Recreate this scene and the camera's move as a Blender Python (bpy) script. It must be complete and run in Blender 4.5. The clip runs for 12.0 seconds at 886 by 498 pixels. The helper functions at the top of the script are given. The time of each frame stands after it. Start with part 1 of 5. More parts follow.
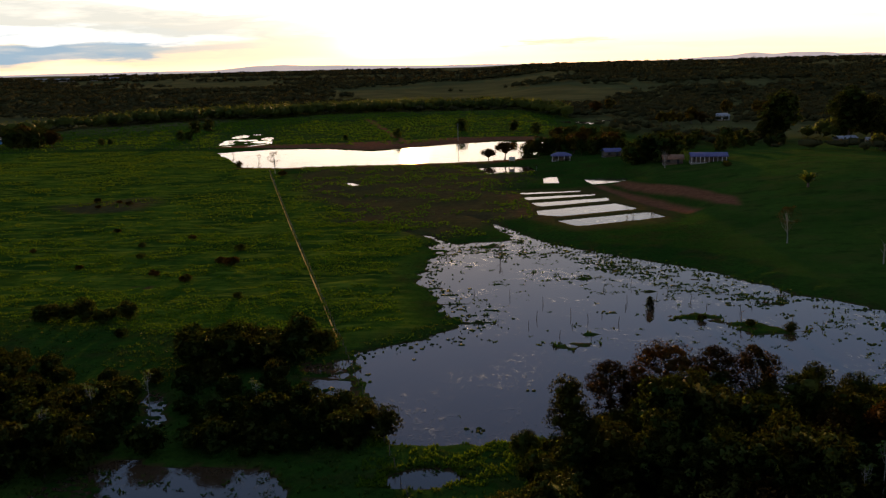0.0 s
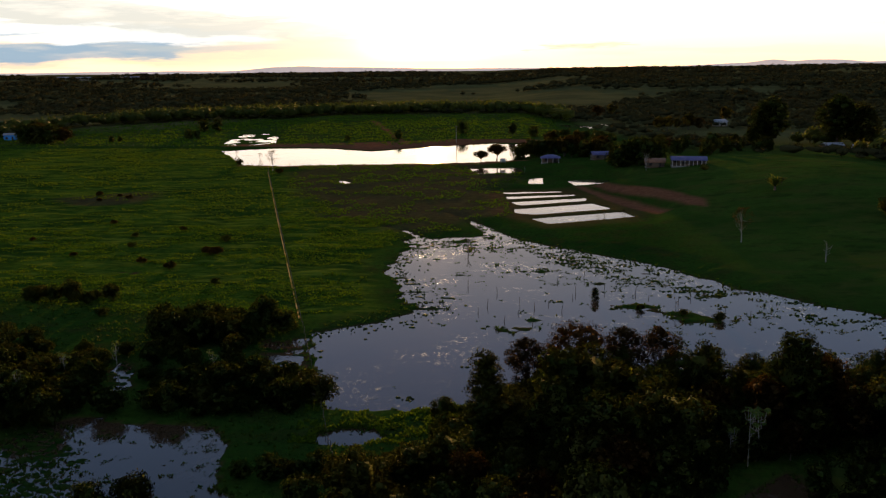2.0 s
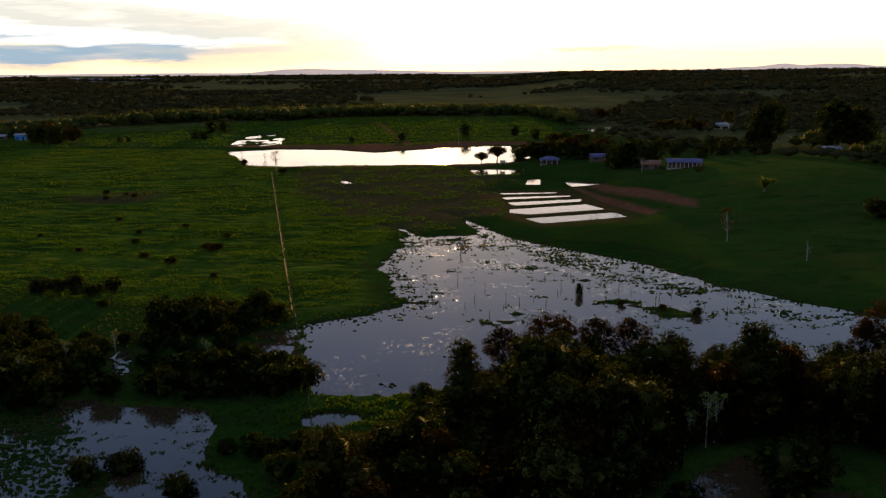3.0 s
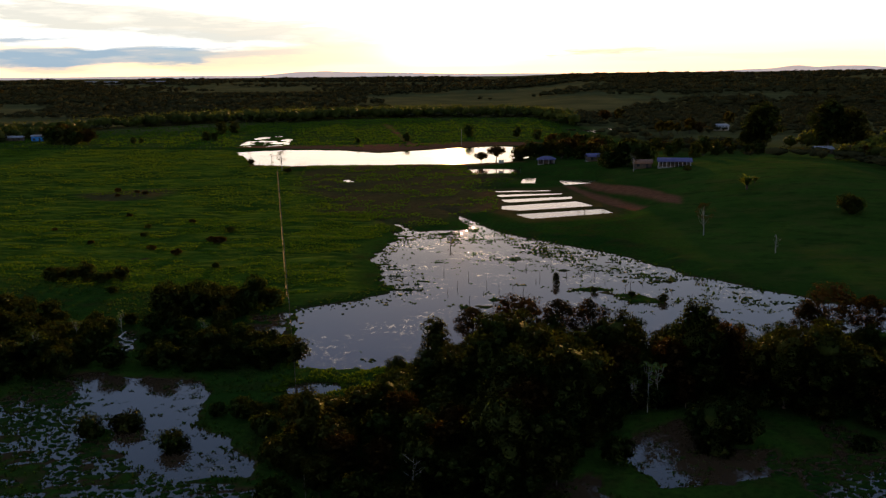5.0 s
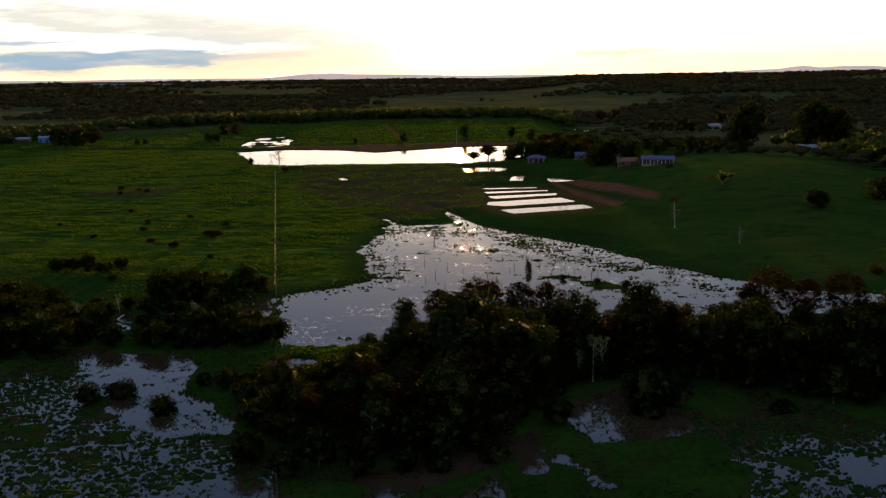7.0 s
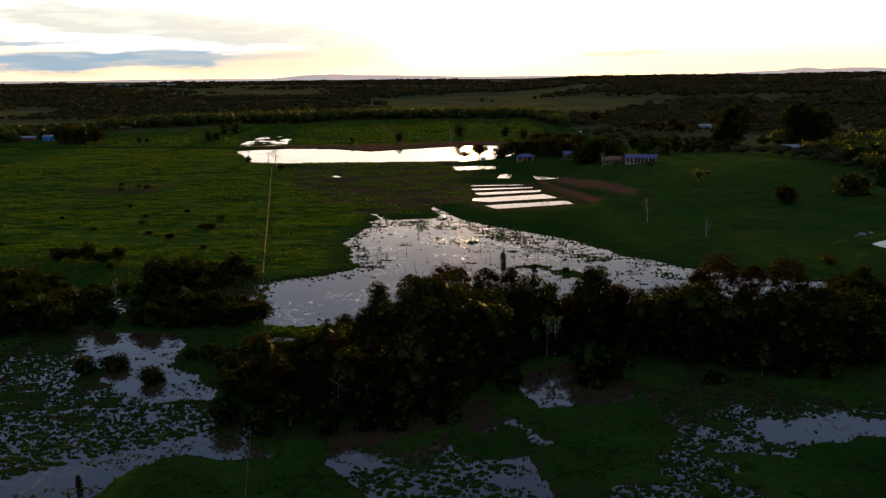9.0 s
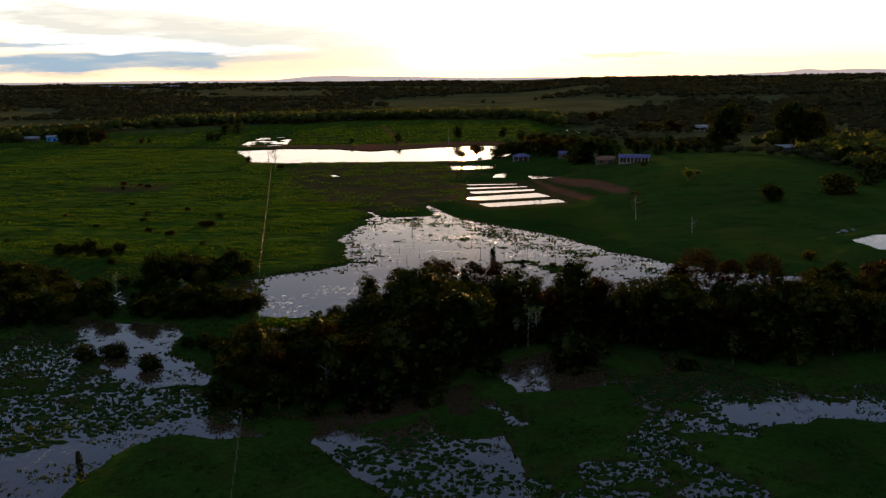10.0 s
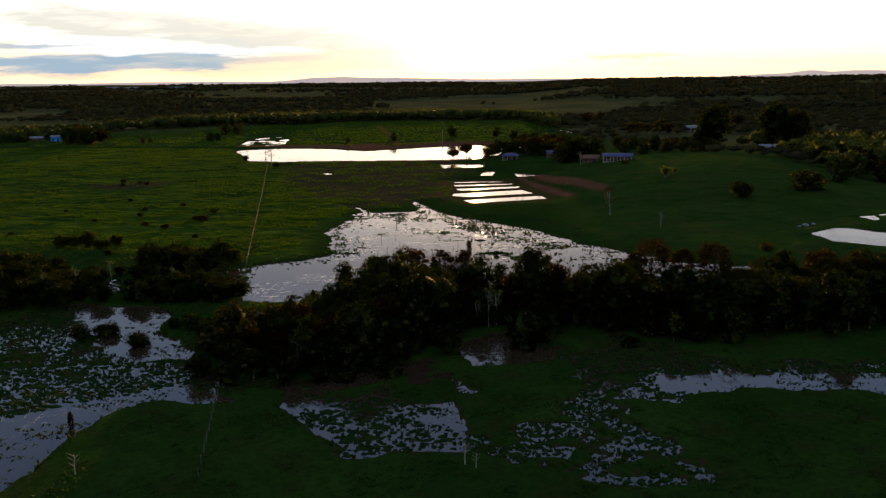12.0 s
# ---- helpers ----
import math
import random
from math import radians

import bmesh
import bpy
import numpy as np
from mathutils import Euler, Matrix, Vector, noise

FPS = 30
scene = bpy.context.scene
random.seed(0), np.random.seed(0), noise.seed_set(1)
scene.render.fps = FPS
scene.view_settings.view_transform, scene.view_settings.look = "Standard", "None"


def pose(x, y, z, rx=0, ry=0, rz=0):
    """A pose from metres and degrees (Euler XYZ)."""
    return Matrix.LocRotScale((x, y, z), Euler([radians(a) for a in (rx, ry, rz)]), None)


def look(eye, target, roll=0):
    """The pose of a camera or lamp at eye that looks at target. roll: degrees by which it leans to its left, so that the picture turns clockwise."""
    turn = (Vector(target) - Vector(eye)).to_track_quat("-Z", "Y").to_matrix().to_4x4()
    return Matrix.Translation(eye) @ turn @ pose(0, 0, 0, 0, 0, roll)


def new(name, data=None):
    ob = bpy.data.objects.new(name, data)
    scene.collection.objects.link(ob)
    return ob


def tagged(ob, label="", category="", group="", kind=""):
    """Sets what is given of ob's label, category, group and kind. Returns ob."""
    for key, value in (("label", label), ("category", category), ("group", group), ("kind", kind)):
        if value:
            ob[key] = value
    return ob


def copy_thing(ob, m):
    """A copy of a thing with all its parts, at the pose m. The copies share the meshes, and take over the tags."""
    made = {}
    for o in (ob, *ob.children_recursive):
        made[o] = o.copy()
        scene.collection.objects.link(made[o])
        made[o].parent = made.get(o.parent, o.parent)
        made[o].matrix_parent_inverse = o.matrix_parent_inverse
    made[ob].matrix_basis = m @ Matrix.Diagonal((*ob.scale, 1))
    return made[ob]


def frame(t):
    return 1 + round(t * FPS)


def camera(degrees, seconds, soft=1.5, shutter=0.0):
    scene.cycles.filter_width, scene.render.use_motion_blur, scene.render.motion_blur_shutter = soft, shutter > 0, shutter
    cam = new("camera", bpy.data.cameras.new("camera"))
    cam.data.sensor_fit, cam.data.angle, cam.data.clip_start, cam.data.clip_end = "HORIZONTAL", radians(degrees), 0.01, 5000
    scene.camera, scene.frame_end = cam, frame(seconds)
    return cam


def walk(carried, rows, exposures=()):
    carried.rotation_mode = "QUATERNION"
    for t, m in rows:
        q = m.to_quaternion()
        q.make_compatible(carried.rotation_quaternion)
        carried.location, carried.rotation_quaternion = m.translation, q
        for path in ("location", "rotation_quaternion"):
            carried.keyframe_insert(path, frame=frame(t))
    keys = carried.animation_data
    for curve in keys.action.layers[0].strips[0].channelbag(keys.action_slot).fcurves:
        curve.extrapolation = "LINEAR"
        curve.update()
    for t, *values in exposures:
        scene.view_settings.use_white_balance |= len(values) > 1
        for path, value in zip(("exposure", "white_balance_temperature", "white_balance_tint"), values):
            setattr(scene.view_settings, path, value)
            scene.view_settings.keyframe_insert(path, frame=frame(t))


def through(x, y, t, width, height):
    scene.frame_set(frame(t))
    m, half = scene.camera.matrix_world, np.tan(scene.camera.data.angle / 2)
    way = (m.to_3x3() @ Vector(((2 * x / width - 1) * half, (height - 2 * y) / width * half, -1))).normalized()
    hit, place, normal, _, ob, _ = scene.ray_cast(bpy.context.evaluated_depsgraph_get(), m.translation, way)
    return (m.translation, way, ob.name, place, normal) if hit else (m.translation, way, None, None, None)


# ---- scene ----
cam = camera(51.8, 12.0, 1.3)
PATH = [
    (0, (-0.358, 1.357, 46.3), (-0.41, 3.314, 45.891), -1.3),
    (0.5, (2.627, -1.644, 46.356), (2.567, 0.313, 45.946), -1.1),
    (1, (5.681, -4.775, 46.393), (5.612, -2.819, 45.984), -0.9),
    (1.5, (8.729, -7.925, 46.408), (8.651, -5.968, 46.003), -0.7),
    (2, (11.458, -11.119, 46.436), (11.367, -9.162, 46.034), -0.6),
    (2.5, (13.887, -14.377, 46.438), (13.785, -12.42, 46.039), -0.4),
    (3, (15.888, -17.605, 46.47), (15.776, -15.648, 46.074), -0.4),
    (5, (22.786, -30.298, 46.563), (22.644, -28.341, 46.172), -0.5),
    (5.5, (24.559, -33.453, 46.54), (24.413, -31.496, 46.15), -0.6),
    (6, (26.366, -36.675, 46.506), (26.216, -34.719, 46.118), -0.6),
    (6.5, (28.265, -39.843, 46.508), (28.112, -37.887, 46.119), -0.7),
    (7, (30.122, -42.934, 46.497), (29.965, -40.978, 46.11), -0.7),
    (9, (37.181, -55.189, 46.478), (37.015, -53.233, 46.093), -0.6),
    (9.5, (38.872, -58.342, 46.44), (38.702, -56.387, 46.057), -0.5),
    (10, (40.715, -61.513, 46.362), (40.542, -59.557, 45.98), -0.6),
    (10.5, (42.617, -64.689, 46.318), (42.442, -62.734, 45.936), -0.6),
    (11, (44.63, -67.747, 46.293), (44.451, -65.791, 45.912), -0.6),
    (11.5, (46.728, -70.77, 46.302), (46.545, -68.815, 45.923), -0.6),
    (12, (48.842, -73.986, 46.333), (48.658, -72.031, 45.954), -0.6),
]
walk(cam, [(t, look(eye, target, roll)) for t, eye, target, roll in PATH])

# ---- sky, sun ----
SUN_AZ, SUN_EL = radians(-3.3), radians(3.8)
SUN = Vector((math.sin(SUN_AZ) * math.cos(SUN_EL), math.cos(SUN_AZ) * math.cos(SUN_EL), math.sin(SUN_EL)))
scene.view_settings.exposure = 0.18

world = bpy.data.worlds.new("sky")
scene.world = world
world.use_nodes = True
wt = world.node_tree
wt.nodes.clear()


def wnode(kind, **inputs):
    n = wt.nodes.new(kind)
    for k, v in inputs.items():
        n.inputs[int(k[1:])].default_value = v
    return n


def wmath(op, a, b=None, clamp=False):
    n = wt.nodes.new("ShaderNodeMath")
    n.operation, n.use_clamp = op, clamp
    for i, v in enumerate((a, b)):
        if v is None:
            continue
        if isinstance(v, (int, float)):
            n.inputs[i].default_value = v
        else:
            wt.links.new(v, n.inputs[i])
    return n.outputs[0]


def wmix(kind, fac, a, b):
    n = wt.nodes.new("ShaderNodeMix")
    n.data_type, n.blend_type = "RGBA", kind
    for i, v in ((0, fac), (6, a), (7, b)):
        if isinstance(v, (int, float, tuple)):
            n.inputs[i].default_value = v
        else:
            wt.links.new(v, n.inputs[i])
    return n.outputs[2]


def wramp(fac, stops):
    n = wt.nodes.new("ShaderNodeValToRGB")
    wt.links.new(fac, n.inputs[0])
    while len(n.color_ramp.elements) < len(stops):
        n.color_ramp.elements.new(0.5)
    for e, (p, c) in zip(n.color_ramp.elements, stops):
        e.position, e.color = p, (*c, 1)
    return n.outputs[0]


coord = wt.nodes.new("ShaderNodeTexCoord")
split = wt.nodes.new("ShaderNodeSeparateXYZ")
wt.links.new(coord.outputs["Generated"], split.inputs[0])
sx, sy, sz = split.outputs
dot = wt.nodes.new("ShaderNodeVectorMath")
dot.operation = "DOT_PRODUCT"
wt.links.new(coord.outputs["Generated"], dot.inputs[0])
dot.inputs[1].default_value = SUN

nishita = wt.nodes.new("ShaderNodeTexSky")
nishita.sky_type, nishita.sun_disc = "NISHITA", False
nishita.sun_elevation, nishita.sun_rotation = SUN_EL, SUN_AZ

# the evening veil of high cloud: bright and warm low down, blue-grey overhead (values are halved, the strength doubles them)
veil = wramp(wmath("MAXIMUM", sz, 0.0), (
    (0.0, (0.60, 0.46, 0.32)), (0.02, (0.64, 0.54, 0.40)), (0.05, (0.64, 0.615, 0.56)), (0.13, (0.60, 0.54, 0.52)), (0.17, (0.235, 0.268, 0.318)), (0.205, (0.118, 0.155, 0.224)), (0.31, (0.080, 0.130, 0.240)), (0.45, (0.062, 0.122, 0.250)), (0.65, (0.085, 0.115, 0.17)), (1.0, (0.08, 0.09, 0.115))))
away = wmath("MAXIMUM", wmath("ADD", wmath("MULTIPLY", dot.outputs["Value"], 0.34), 0.70), 0.68)
veil = wmix("MULTIPLY", 1.0, veil, away)

# streaked cloud banks low in the west, warped by noise
flat = wt.nodes.new("ShaderNodeMapping")
flat.inputs["Scale"].default_value = (9.0, 9.0, 75.0)
wt.links.new(coord.outputs["Generated"], flat.inputs[0])
puff = wnode("ShaderNodeTexNoise")
puff.inputs["Scale"].default_value, puff.inputs["Detail"].default_value, puff.inputs["Roughness"].default_value = 1.3, 7.0, 0.6
wt.links.new(flat.outputs[0], puff.inputs["Vector"])
ragged = wmath("SUBTRACT", puff.outputs[0], 0.5)
azim = wmath("DIVIDE", sx, wmath("MAXIMUM", sy, 0.05))
azim = wmath("ADD", azim, wmath("MULTIPLY", ragged, 0.30))
rise = wmath("ADD", sz, wmath("MULTIPLY", ragged, 0.020))


def hump(v, mid, half, edge):
    """1 within half of mid, falling to 0 over edge."""
    return wmath("DIVIDE", wmath("SUBTRACT", half + edge, wmath("ABSOLUTE", wmath("SUBTRACT", v, mid))), edge, True)


def bank(sky_in, az, az_half, az_edge, el, el_half, el_edge, tilt, colour, amount):
    tilted = wmath("SUBTRACT", rise, wmath("MULTIPLY", wmath("SUBTRACT", azim, az), tilt))
    m = wmath("MULTIPLY", wmath("MULTIPLY", hump(azim, az, az_half, az_edge), hump(tilted, el, el_half, el_edge)), wmath("MULTIPLY", wmath("ADD", wmath("MULTIPLY", ragged, 1.6), 0.95, True), amount))
    return wmix("MIX", m, sky_in, (*colour, 1))


veil = wmix("ADD", 0.012, veil, nishita.outputs[0])
veil = bank(veil, -0.30, 0.20, 0.16, 0.020, 0.010, 0.012, -0.02, (0.50, 0.41, 0.31), 0.75)
veil = bank(veil, -0.46, 0.12, 0.10, 0.004, 0.003, 0.004, 0.0, (0.46, 0.345, 0.25), 0.8)
veil = bank(veil, -0.40, 0.11, 0.06, 0.0310, 0.0085, 0.004, -0.035, (0.62, 0.61, 0.58), 0.95)
veil = bank(veil, -0.30, 0.11, 0.07, 0.0085, 0.0040, 0.005, 0.010, (0.64, 0.47, 0.27), 0.75)
veil = bank(veil, -0.46, 0.13, 0.05, 0.0130, 0.0075, 0.003, 0.012, (0.150, 0.215, 0.275), 0.95)
veil = bank(veil, -0.31, 0.06, 0.05, 0.0165, 0.0022, 0.002, 0.004, (0.24, 0.27, 0.28), 0.9)
veil = bank(veil, -0.58, 0.06, 0.04, 0.031, 0.0012, 0.003, 0.0, (0.17, 0.22, 0.27), 0.8)
veil = bank(veil, -0.38, 0.17, 0.12, 0.047, 0.0095, 0.009, -0.075, (0.355, 0.35, 0.315), 0.92)
veil = bank(veil, -0.60, 0.12, 0.10, 0.088, 0.004, 0.006, -0.03, (0.34, 0.345, 0.32), 0.85)
veil = bank(veil, -0.20, 0.06, 0.09, 0.015, 0.007, 0.010, 0.04, (0.47, 0.37, 0.28), 0.7)

# the yellow light round the low sun
low = wt.nodes.new("ShaderNodeVectorMath")
low.operation = "DOT_PRODUCT"
wt.links.new(coord.outputs["Generated"], low.inputs[0])
low.inputs[1].default_value = (math.sin(SUN_AZ), math.cos(SUN_AZ), 0.022)
amber = wmath("MULTIPLY", wmath("POWER", wmath("MAXIMUM", low.outputs["Value"], 0.0), 420.0), wmath("SUBTRACT", 1.0, wmath("MULTIPLY", sz, 75.0), True))
near_low = wmath("MAXIMUM", low.outputs["Value"], 0.0)
glow = wmix("MULTIPLY", 1.0, wmath("POWER", near_low, 900.0), (1.7, 1.15, 0.62, 1))
halo = wmix("MULTIPLY", 1.0, wmath("POWER", near_low, 130.0), (0.24, 0.18, 0.11, 1))
sky = wmix("ADD", 1.0, wmix("ADD", 1.0, veil, glow), halo)
sky = bank(sky, 0.090, 0.022, 0.022, 0.0145, 0.0014, 0.0025, 0.0, (0.40, 0.30, 0.25), 0.85)
sky = bank(sky, 0.30, 0.12, 0.15, 0.0085, 0.0016, 0.003, 0.0, (0.42, 0.38, 0.32), 0.6)
sky = bank(sky, 0.50, 0.06, 0.08, 0.0360, 0.0020, 0.005, 0.0, (0.36, 0.41, 0.40), 0.7)
sky = wmix("MULTIPLY", amber, sky, (1.0, 0.66, 0.36, 1))
back = wt.nodes.new("ShaderNodeBackground")
back.inputs["Strength"].default_value = 2.0
wt.links.new(sky, back.inputs["Color"])
wout = wt.nodes.new("ShaderNodeOutputWorld")
wt.links.new(back.outputs[0], wout.inputs[0])

sun = new("sun", bpy.data.lights.new("sun", "SUN"))
sun.data.energy, sun.data.angle, sun.data.color = 5.0, radians(0.6), (1.0, 0.52, 0.17)
sun.matrix_world = look((0, 0, 300), Vector((0, 0, 300)) - SUN)

# ---- materials ----


class Mat:
    """A small builder for node materials."""

    def __init__(self, name, rough=0.8, spec=0.3):
        self.m = bpy.data.materials.new(name)
        self.m.use_nodes = True
        self.t = self.m.node_tree
        self.b = self.t.nodes["Principled BSDF"]
        self.b.inputs["Roughness"].default_value = rough
        self.b.inputs["Specular IOR Level"].default_value = spec

    def put(self, socket, v):
        if isinstance(v, (int, float)):
            socket.default_value = (v, v, v, 1) if socket.type == "RGBA" else v
        elif isinstance(v, tuple):
            socket.default_value = (*v, 1) if len(v) == 3 and len(socket.default_value) == 4 else v
        else:
            self.t.links.new(v, socket)

    def noise(self, scale, detail=4.0, rough=0.6, stretch=None, source="Object"):
        c = self.t.nodes.new("ShaderNodeTexCoord").outputs[source]
        if stretch:
            mp = self.t.nodes.new("ShaderNodeMapping")
            mp.inputs["Scale"].default_value = stretch
            self.t.links.new(c, mp.inputs[0])
            c = mp.outputs[0]
        n = self.t.nodes.new("ShaderNodeTexNoise")
        n.inputs["Scale"].default_value, n.inputs["Detail"].default_value, n.inputs["Roughness"].default_value = scale, detail, rough
        self.t.links.new(c, n.inputs["Vector"])
        return n.outputs[0]

    def ramp(self, fac, stops):
        n = self.t.nodes.new("ShaderNodeValToRGB")
        self.t.links.new(fac, n.inputs[0])
        while len(n.color_ramp.elements) < len(stops):
            n.color_ramp.elements.new(0.5)
        for e, (p, c) in zip(n.color_ramp.elements, stops):
            e.position, e.color = p, (c, c, c, 1) if isinstance(c, (int, float)) else (*c, 1)
        return n.outputs[0]

    def mix(self, fac, a, b, kind="MIX"):
        n = self.t.nodes.new("ShaderNodeMix")
        n.data_type, n.blend_type = "RGBA", kind
        for i, v in ((0, fac), (6, a), (7, b)):
            self.put(n.inputs[i], v)
        return n.outputs[2]

    def attr(self, name):
        n = self.t.nodes.new("ShaderNodeAttribute")
        n.attribute_name = name
        return n.outputs["Fac"]

    def bump(self, height, strength=0.4, distance=0.05):
        n = self.t.nodes.new("ShaderNodeBump")
        n.inputs["Strength"].default_value, n.inputs["Distance"].default_value = strength, distance
        self.t.links.new(height, n.inputs["Height"])
        self.t.links.new(n.outputs[0], self.b.inputs["Normal"])

    def color(self, v):
        self.put(self.b.inputs["Base Color"], v)
        return self

    def island(self):
        return self.t.nodes.new("ShaderNodeNewGeometry").outputs["Random Per Island"]

    def each(self):
        return self.t.nodes.new("ShaderNodeObjectInfo").outputs["Random"]


def leaf_material(name, dark, light, warm, through=0.45, gloss=0.03):
    """Leaves: varied per leaf and per plant, with light passing through."""
    k = Mat(name, 0.7 if gloss else 1.0, gloss)
    c = k.mix(k.island(), dark, light)
    c = k.mix(k.ramp(k.noise(0.35, 2), ((0.48, 0.0), (0.72, 0.55))), c, warm)
    c = k.mix(k.ramp(k.each(), ((0.4, 0.0), (1.0, 0.4))), c, warm)
    c = k.mix(k.ramp(k.each(), ((0.0, 0.45), (0.4, 0.0))), c, dark)
    k.color(c)
    tr = k.t.nodes.new("ShaderNodeBsdfTranslucent")
    k.t.links.new(k.mix(1.0, c, (1.5, 1.35, 0.6), "MULTIPLY"), tr.inputs["Color"])
    mx = k.t.nodes.new("ShaderNodeMixShader")
    mx.inputs[0].default_value = through
    out = k.t.nodes["Material Output"]
    k.t.links.new(k.b.outputs[0], mx.inputs[1])
    k.t.links.new(tr.outputs[0], mx.inputs[2])
    k.t.links.new(mx.outputs[0], out.inputs[0])
    return k.m


LEAF = leaf_material("leaf_green", (0.046, 0.082, 0.020), (0.092, 0.128, 0.028), (0.128, 0.114, 0.030), 0.58)
LEAF_BROWN = leaf_material("leaf_olive_brown", (0.056, 0.046, 0.017), (0.105, 0.072, 0.024), (0.150, 0.076, 0.026), 0.62)
LEAF_PALE = leaf_material("leaf_pale", (0.07, 0.12, 0.03), (0.13, 0.18, 0.045), (0.14, 0.16, 0.045))
LEAF_YELLOW = leaf_material("leaf_yellow", (0.10, 0.10, 0.02), (0.19, 0.17, 0.03), (0.20, 0.13, 0.03))
LEAF_FAR = leaf_material("leaf_far_woods", (0.040, 0.043, 0.019), (0.050, 0.052, 0.022), (0.062, 0.052, 0.025), 0.05, 0.0)
GRASS = leaf_material("grass_blade", (0.036, 0.092, 0.007), (0.074, 0.132, 0.012), (0.098, 0.128, 0.014), 0.45, 0.0)
REED = leaf_material("marsh_plant", (0.015, 0.050, 0.008), (0.04, 0.085, 0.012), (0.07, 0.07, 0.014), 0.4)

k = Mat("bark", 0.9, 0.15)
k.color(k.mix(k.ramp(k.noise(6, 5, 0.7, (1, 1, 0.25)), ((0.35, 0.0), (0.7, 1.0))), (0.045, 0.032, 0.022), (0.13, 0.10, 0.075)))
k.bump(k.noise(18, 4, 0.7, (1, 1, 0.2)), 0.6, 0.03)
BARK = k.m
k = Mat("pale_bark", 0.8, 0.2)
k.color(k.mix(k.ramp(k.noise(5, 5, 0.7, (1, 1, 2.5)), ((0.4, 0.0), (0.65, 1.0))), (0.30, 0.28, 0.24), (0.14, 0.13, 0.10)))
PALE_BARK = k.m

k = Mat("ground", 1.0, 0.0)
n1, n2, n3 = k.noise(0.035, 4), k.noise(0.5, 6, 0.7), k.noise(2.6, 4, 0.7)
pasture = k.mix(k.ramp(n1, ((0.35, 0.0), (0.68, 1.0))), (0.015, 0.046, 0.007), (0.036, 0.078, 0.011))
pasture = k.mix(k.ramp(n2, ((0.4, 0.0), (0.75, 0.6))), pasture, (0.030, 0.046, 0.009))
pasture = k.mix(k.ramp(k.noise(0.16, 5, 0.65), ((0.48, 0.0), (0.66, 0.8))), pasture, (0.036, 0.038, 0.011))
pasture = k.mix(k.ramp(k.noise(1.1, 5, 0.7), ((0.45, 0.0), (0.68, 0.75))), pasture, (0.009, 0.024, 0.005))
tussock = k.mix(k.ramp(n2, ((0.36, 0.0), (0.62, 1.0))), (0.030, 0.070, 0.007), (0.080, 0.120, 0.012))
tussock = k.mix(k.ramp(n3, ((0.4, 0.0), (0.7, 0.7))), tussock, (0.022, 0.052, 0.006))
tussock = k.mix(k.ramp(k.noise(0.05, 5, 0.65), ((0.42, 0.0), (0.58, 0.92))), tussock, (0.020, 0.046, 0.007))
# brighter stretched streaks put the look of sunlit grass into the colour
tussock = k.mix(k.ramp(k.noise(1.0, 4, 0.6, (0.10, 0.42, 1.0)), ((0.50, 0.0), (0.68, 0.85))), tussock, (0.125, 0.160, 0.016))
brown = k.mix(k.ramp(n2, ((0.35, 0.0), (0.7, 1.0))), (0.05, 0.036, 0.018), (0.085, 0.072, 0.026))
earth = k.mix(k.ramp(n2, ((0.3, 0.0), (0.7, 1.0))), (0.13, 0.048, 0.028), (0.22, 0.095, 0.052))
c = k.mix(k.attr("meadow"), pasture, tussock)
c = k.mix(k.attr("dry"), c, brown)
scrub = k.mix(k.ramp(k.noise(0.012, 5, 0.65), ((0.42, 0.0), (0.62, 1.0))), (0.078, 0.074, 0.032), (0.125, 0.114, 0.044))
short = k.mix(k.ramp(k.noise(0.05, 4), ((0.35, 0.0), (0.68, 1.0))), (0.024, 0.054, 0.009), (0.045, 0.082, 0.013))
short = k.mix(k.ramp(k.noise(0.7, 5, 0.7), ((0.45, 0.0), (0.7, 0.7))), short, (0.026, 0.050, 0.010))
short = k.mix(k.ramp(k.noise(0.11, 5, 0.65, (0.7, 1.0, 1.0)), ((0.46, 0.0), (0.64, 0.85))), short, (0.050, 0.062, 0.014))
short = k.mix(k.ramp(k.noise(0.22, 5, 0.7, (0.5, 1.0, 1.0)), ((0.52, 0.0), (0.66, 0.8))), short, (0.018, 0.038, 0.008))
c = k.mix(k.attr("hill"), c, short)
c = k.mix(k.attr("scrub"), c, scrub)
c = k.mix(k.attr("soil"), c, earth)
c = k.mix(k.attr("mud"), c, (0.06, 0.035, 0.02))
k.color(c)
k.bump(k.mix(0.5, n2, n3), 0.9, 0.35)
GROUND = k.m


def water_material(name, body, ripple, rough):
    k = Mat(name, rough, 0.5)
    k.b.inputs["IOR"].default_value = 1.333
    k.color(k.mix(k.ramp(k.noise(0.06, 4), ((0.35, 0.0), (0.7, 1.0))), body, tuple(v * 1.4 for v in body)))
    if ripple:
        gust = k.mix(1.0, k.ramp(k.noise(0.06, 3), ((0.46, 0.0), (0.63, 1.0))), k.ramp(k.noise(0.9, 4, 0.65, (1.0, 0.5, 1.0)), ((0.53, 0.02), (0.68, 1.0))), "MULTIPLY")
        k.bump(k.mix(gust, 0.0, k.noise(6.0, 3, 0.55, (1.0, 0.6, 1.0))), 1.0, ripple)
    return k.m


WATER = water_material("lagoon_water", (0.045, 0.028, 0.016), 0.055, 0.03)
POND_WATER = water_material("pond_water", (0.050, 0.032, 0.022), 0.03, 0.06)


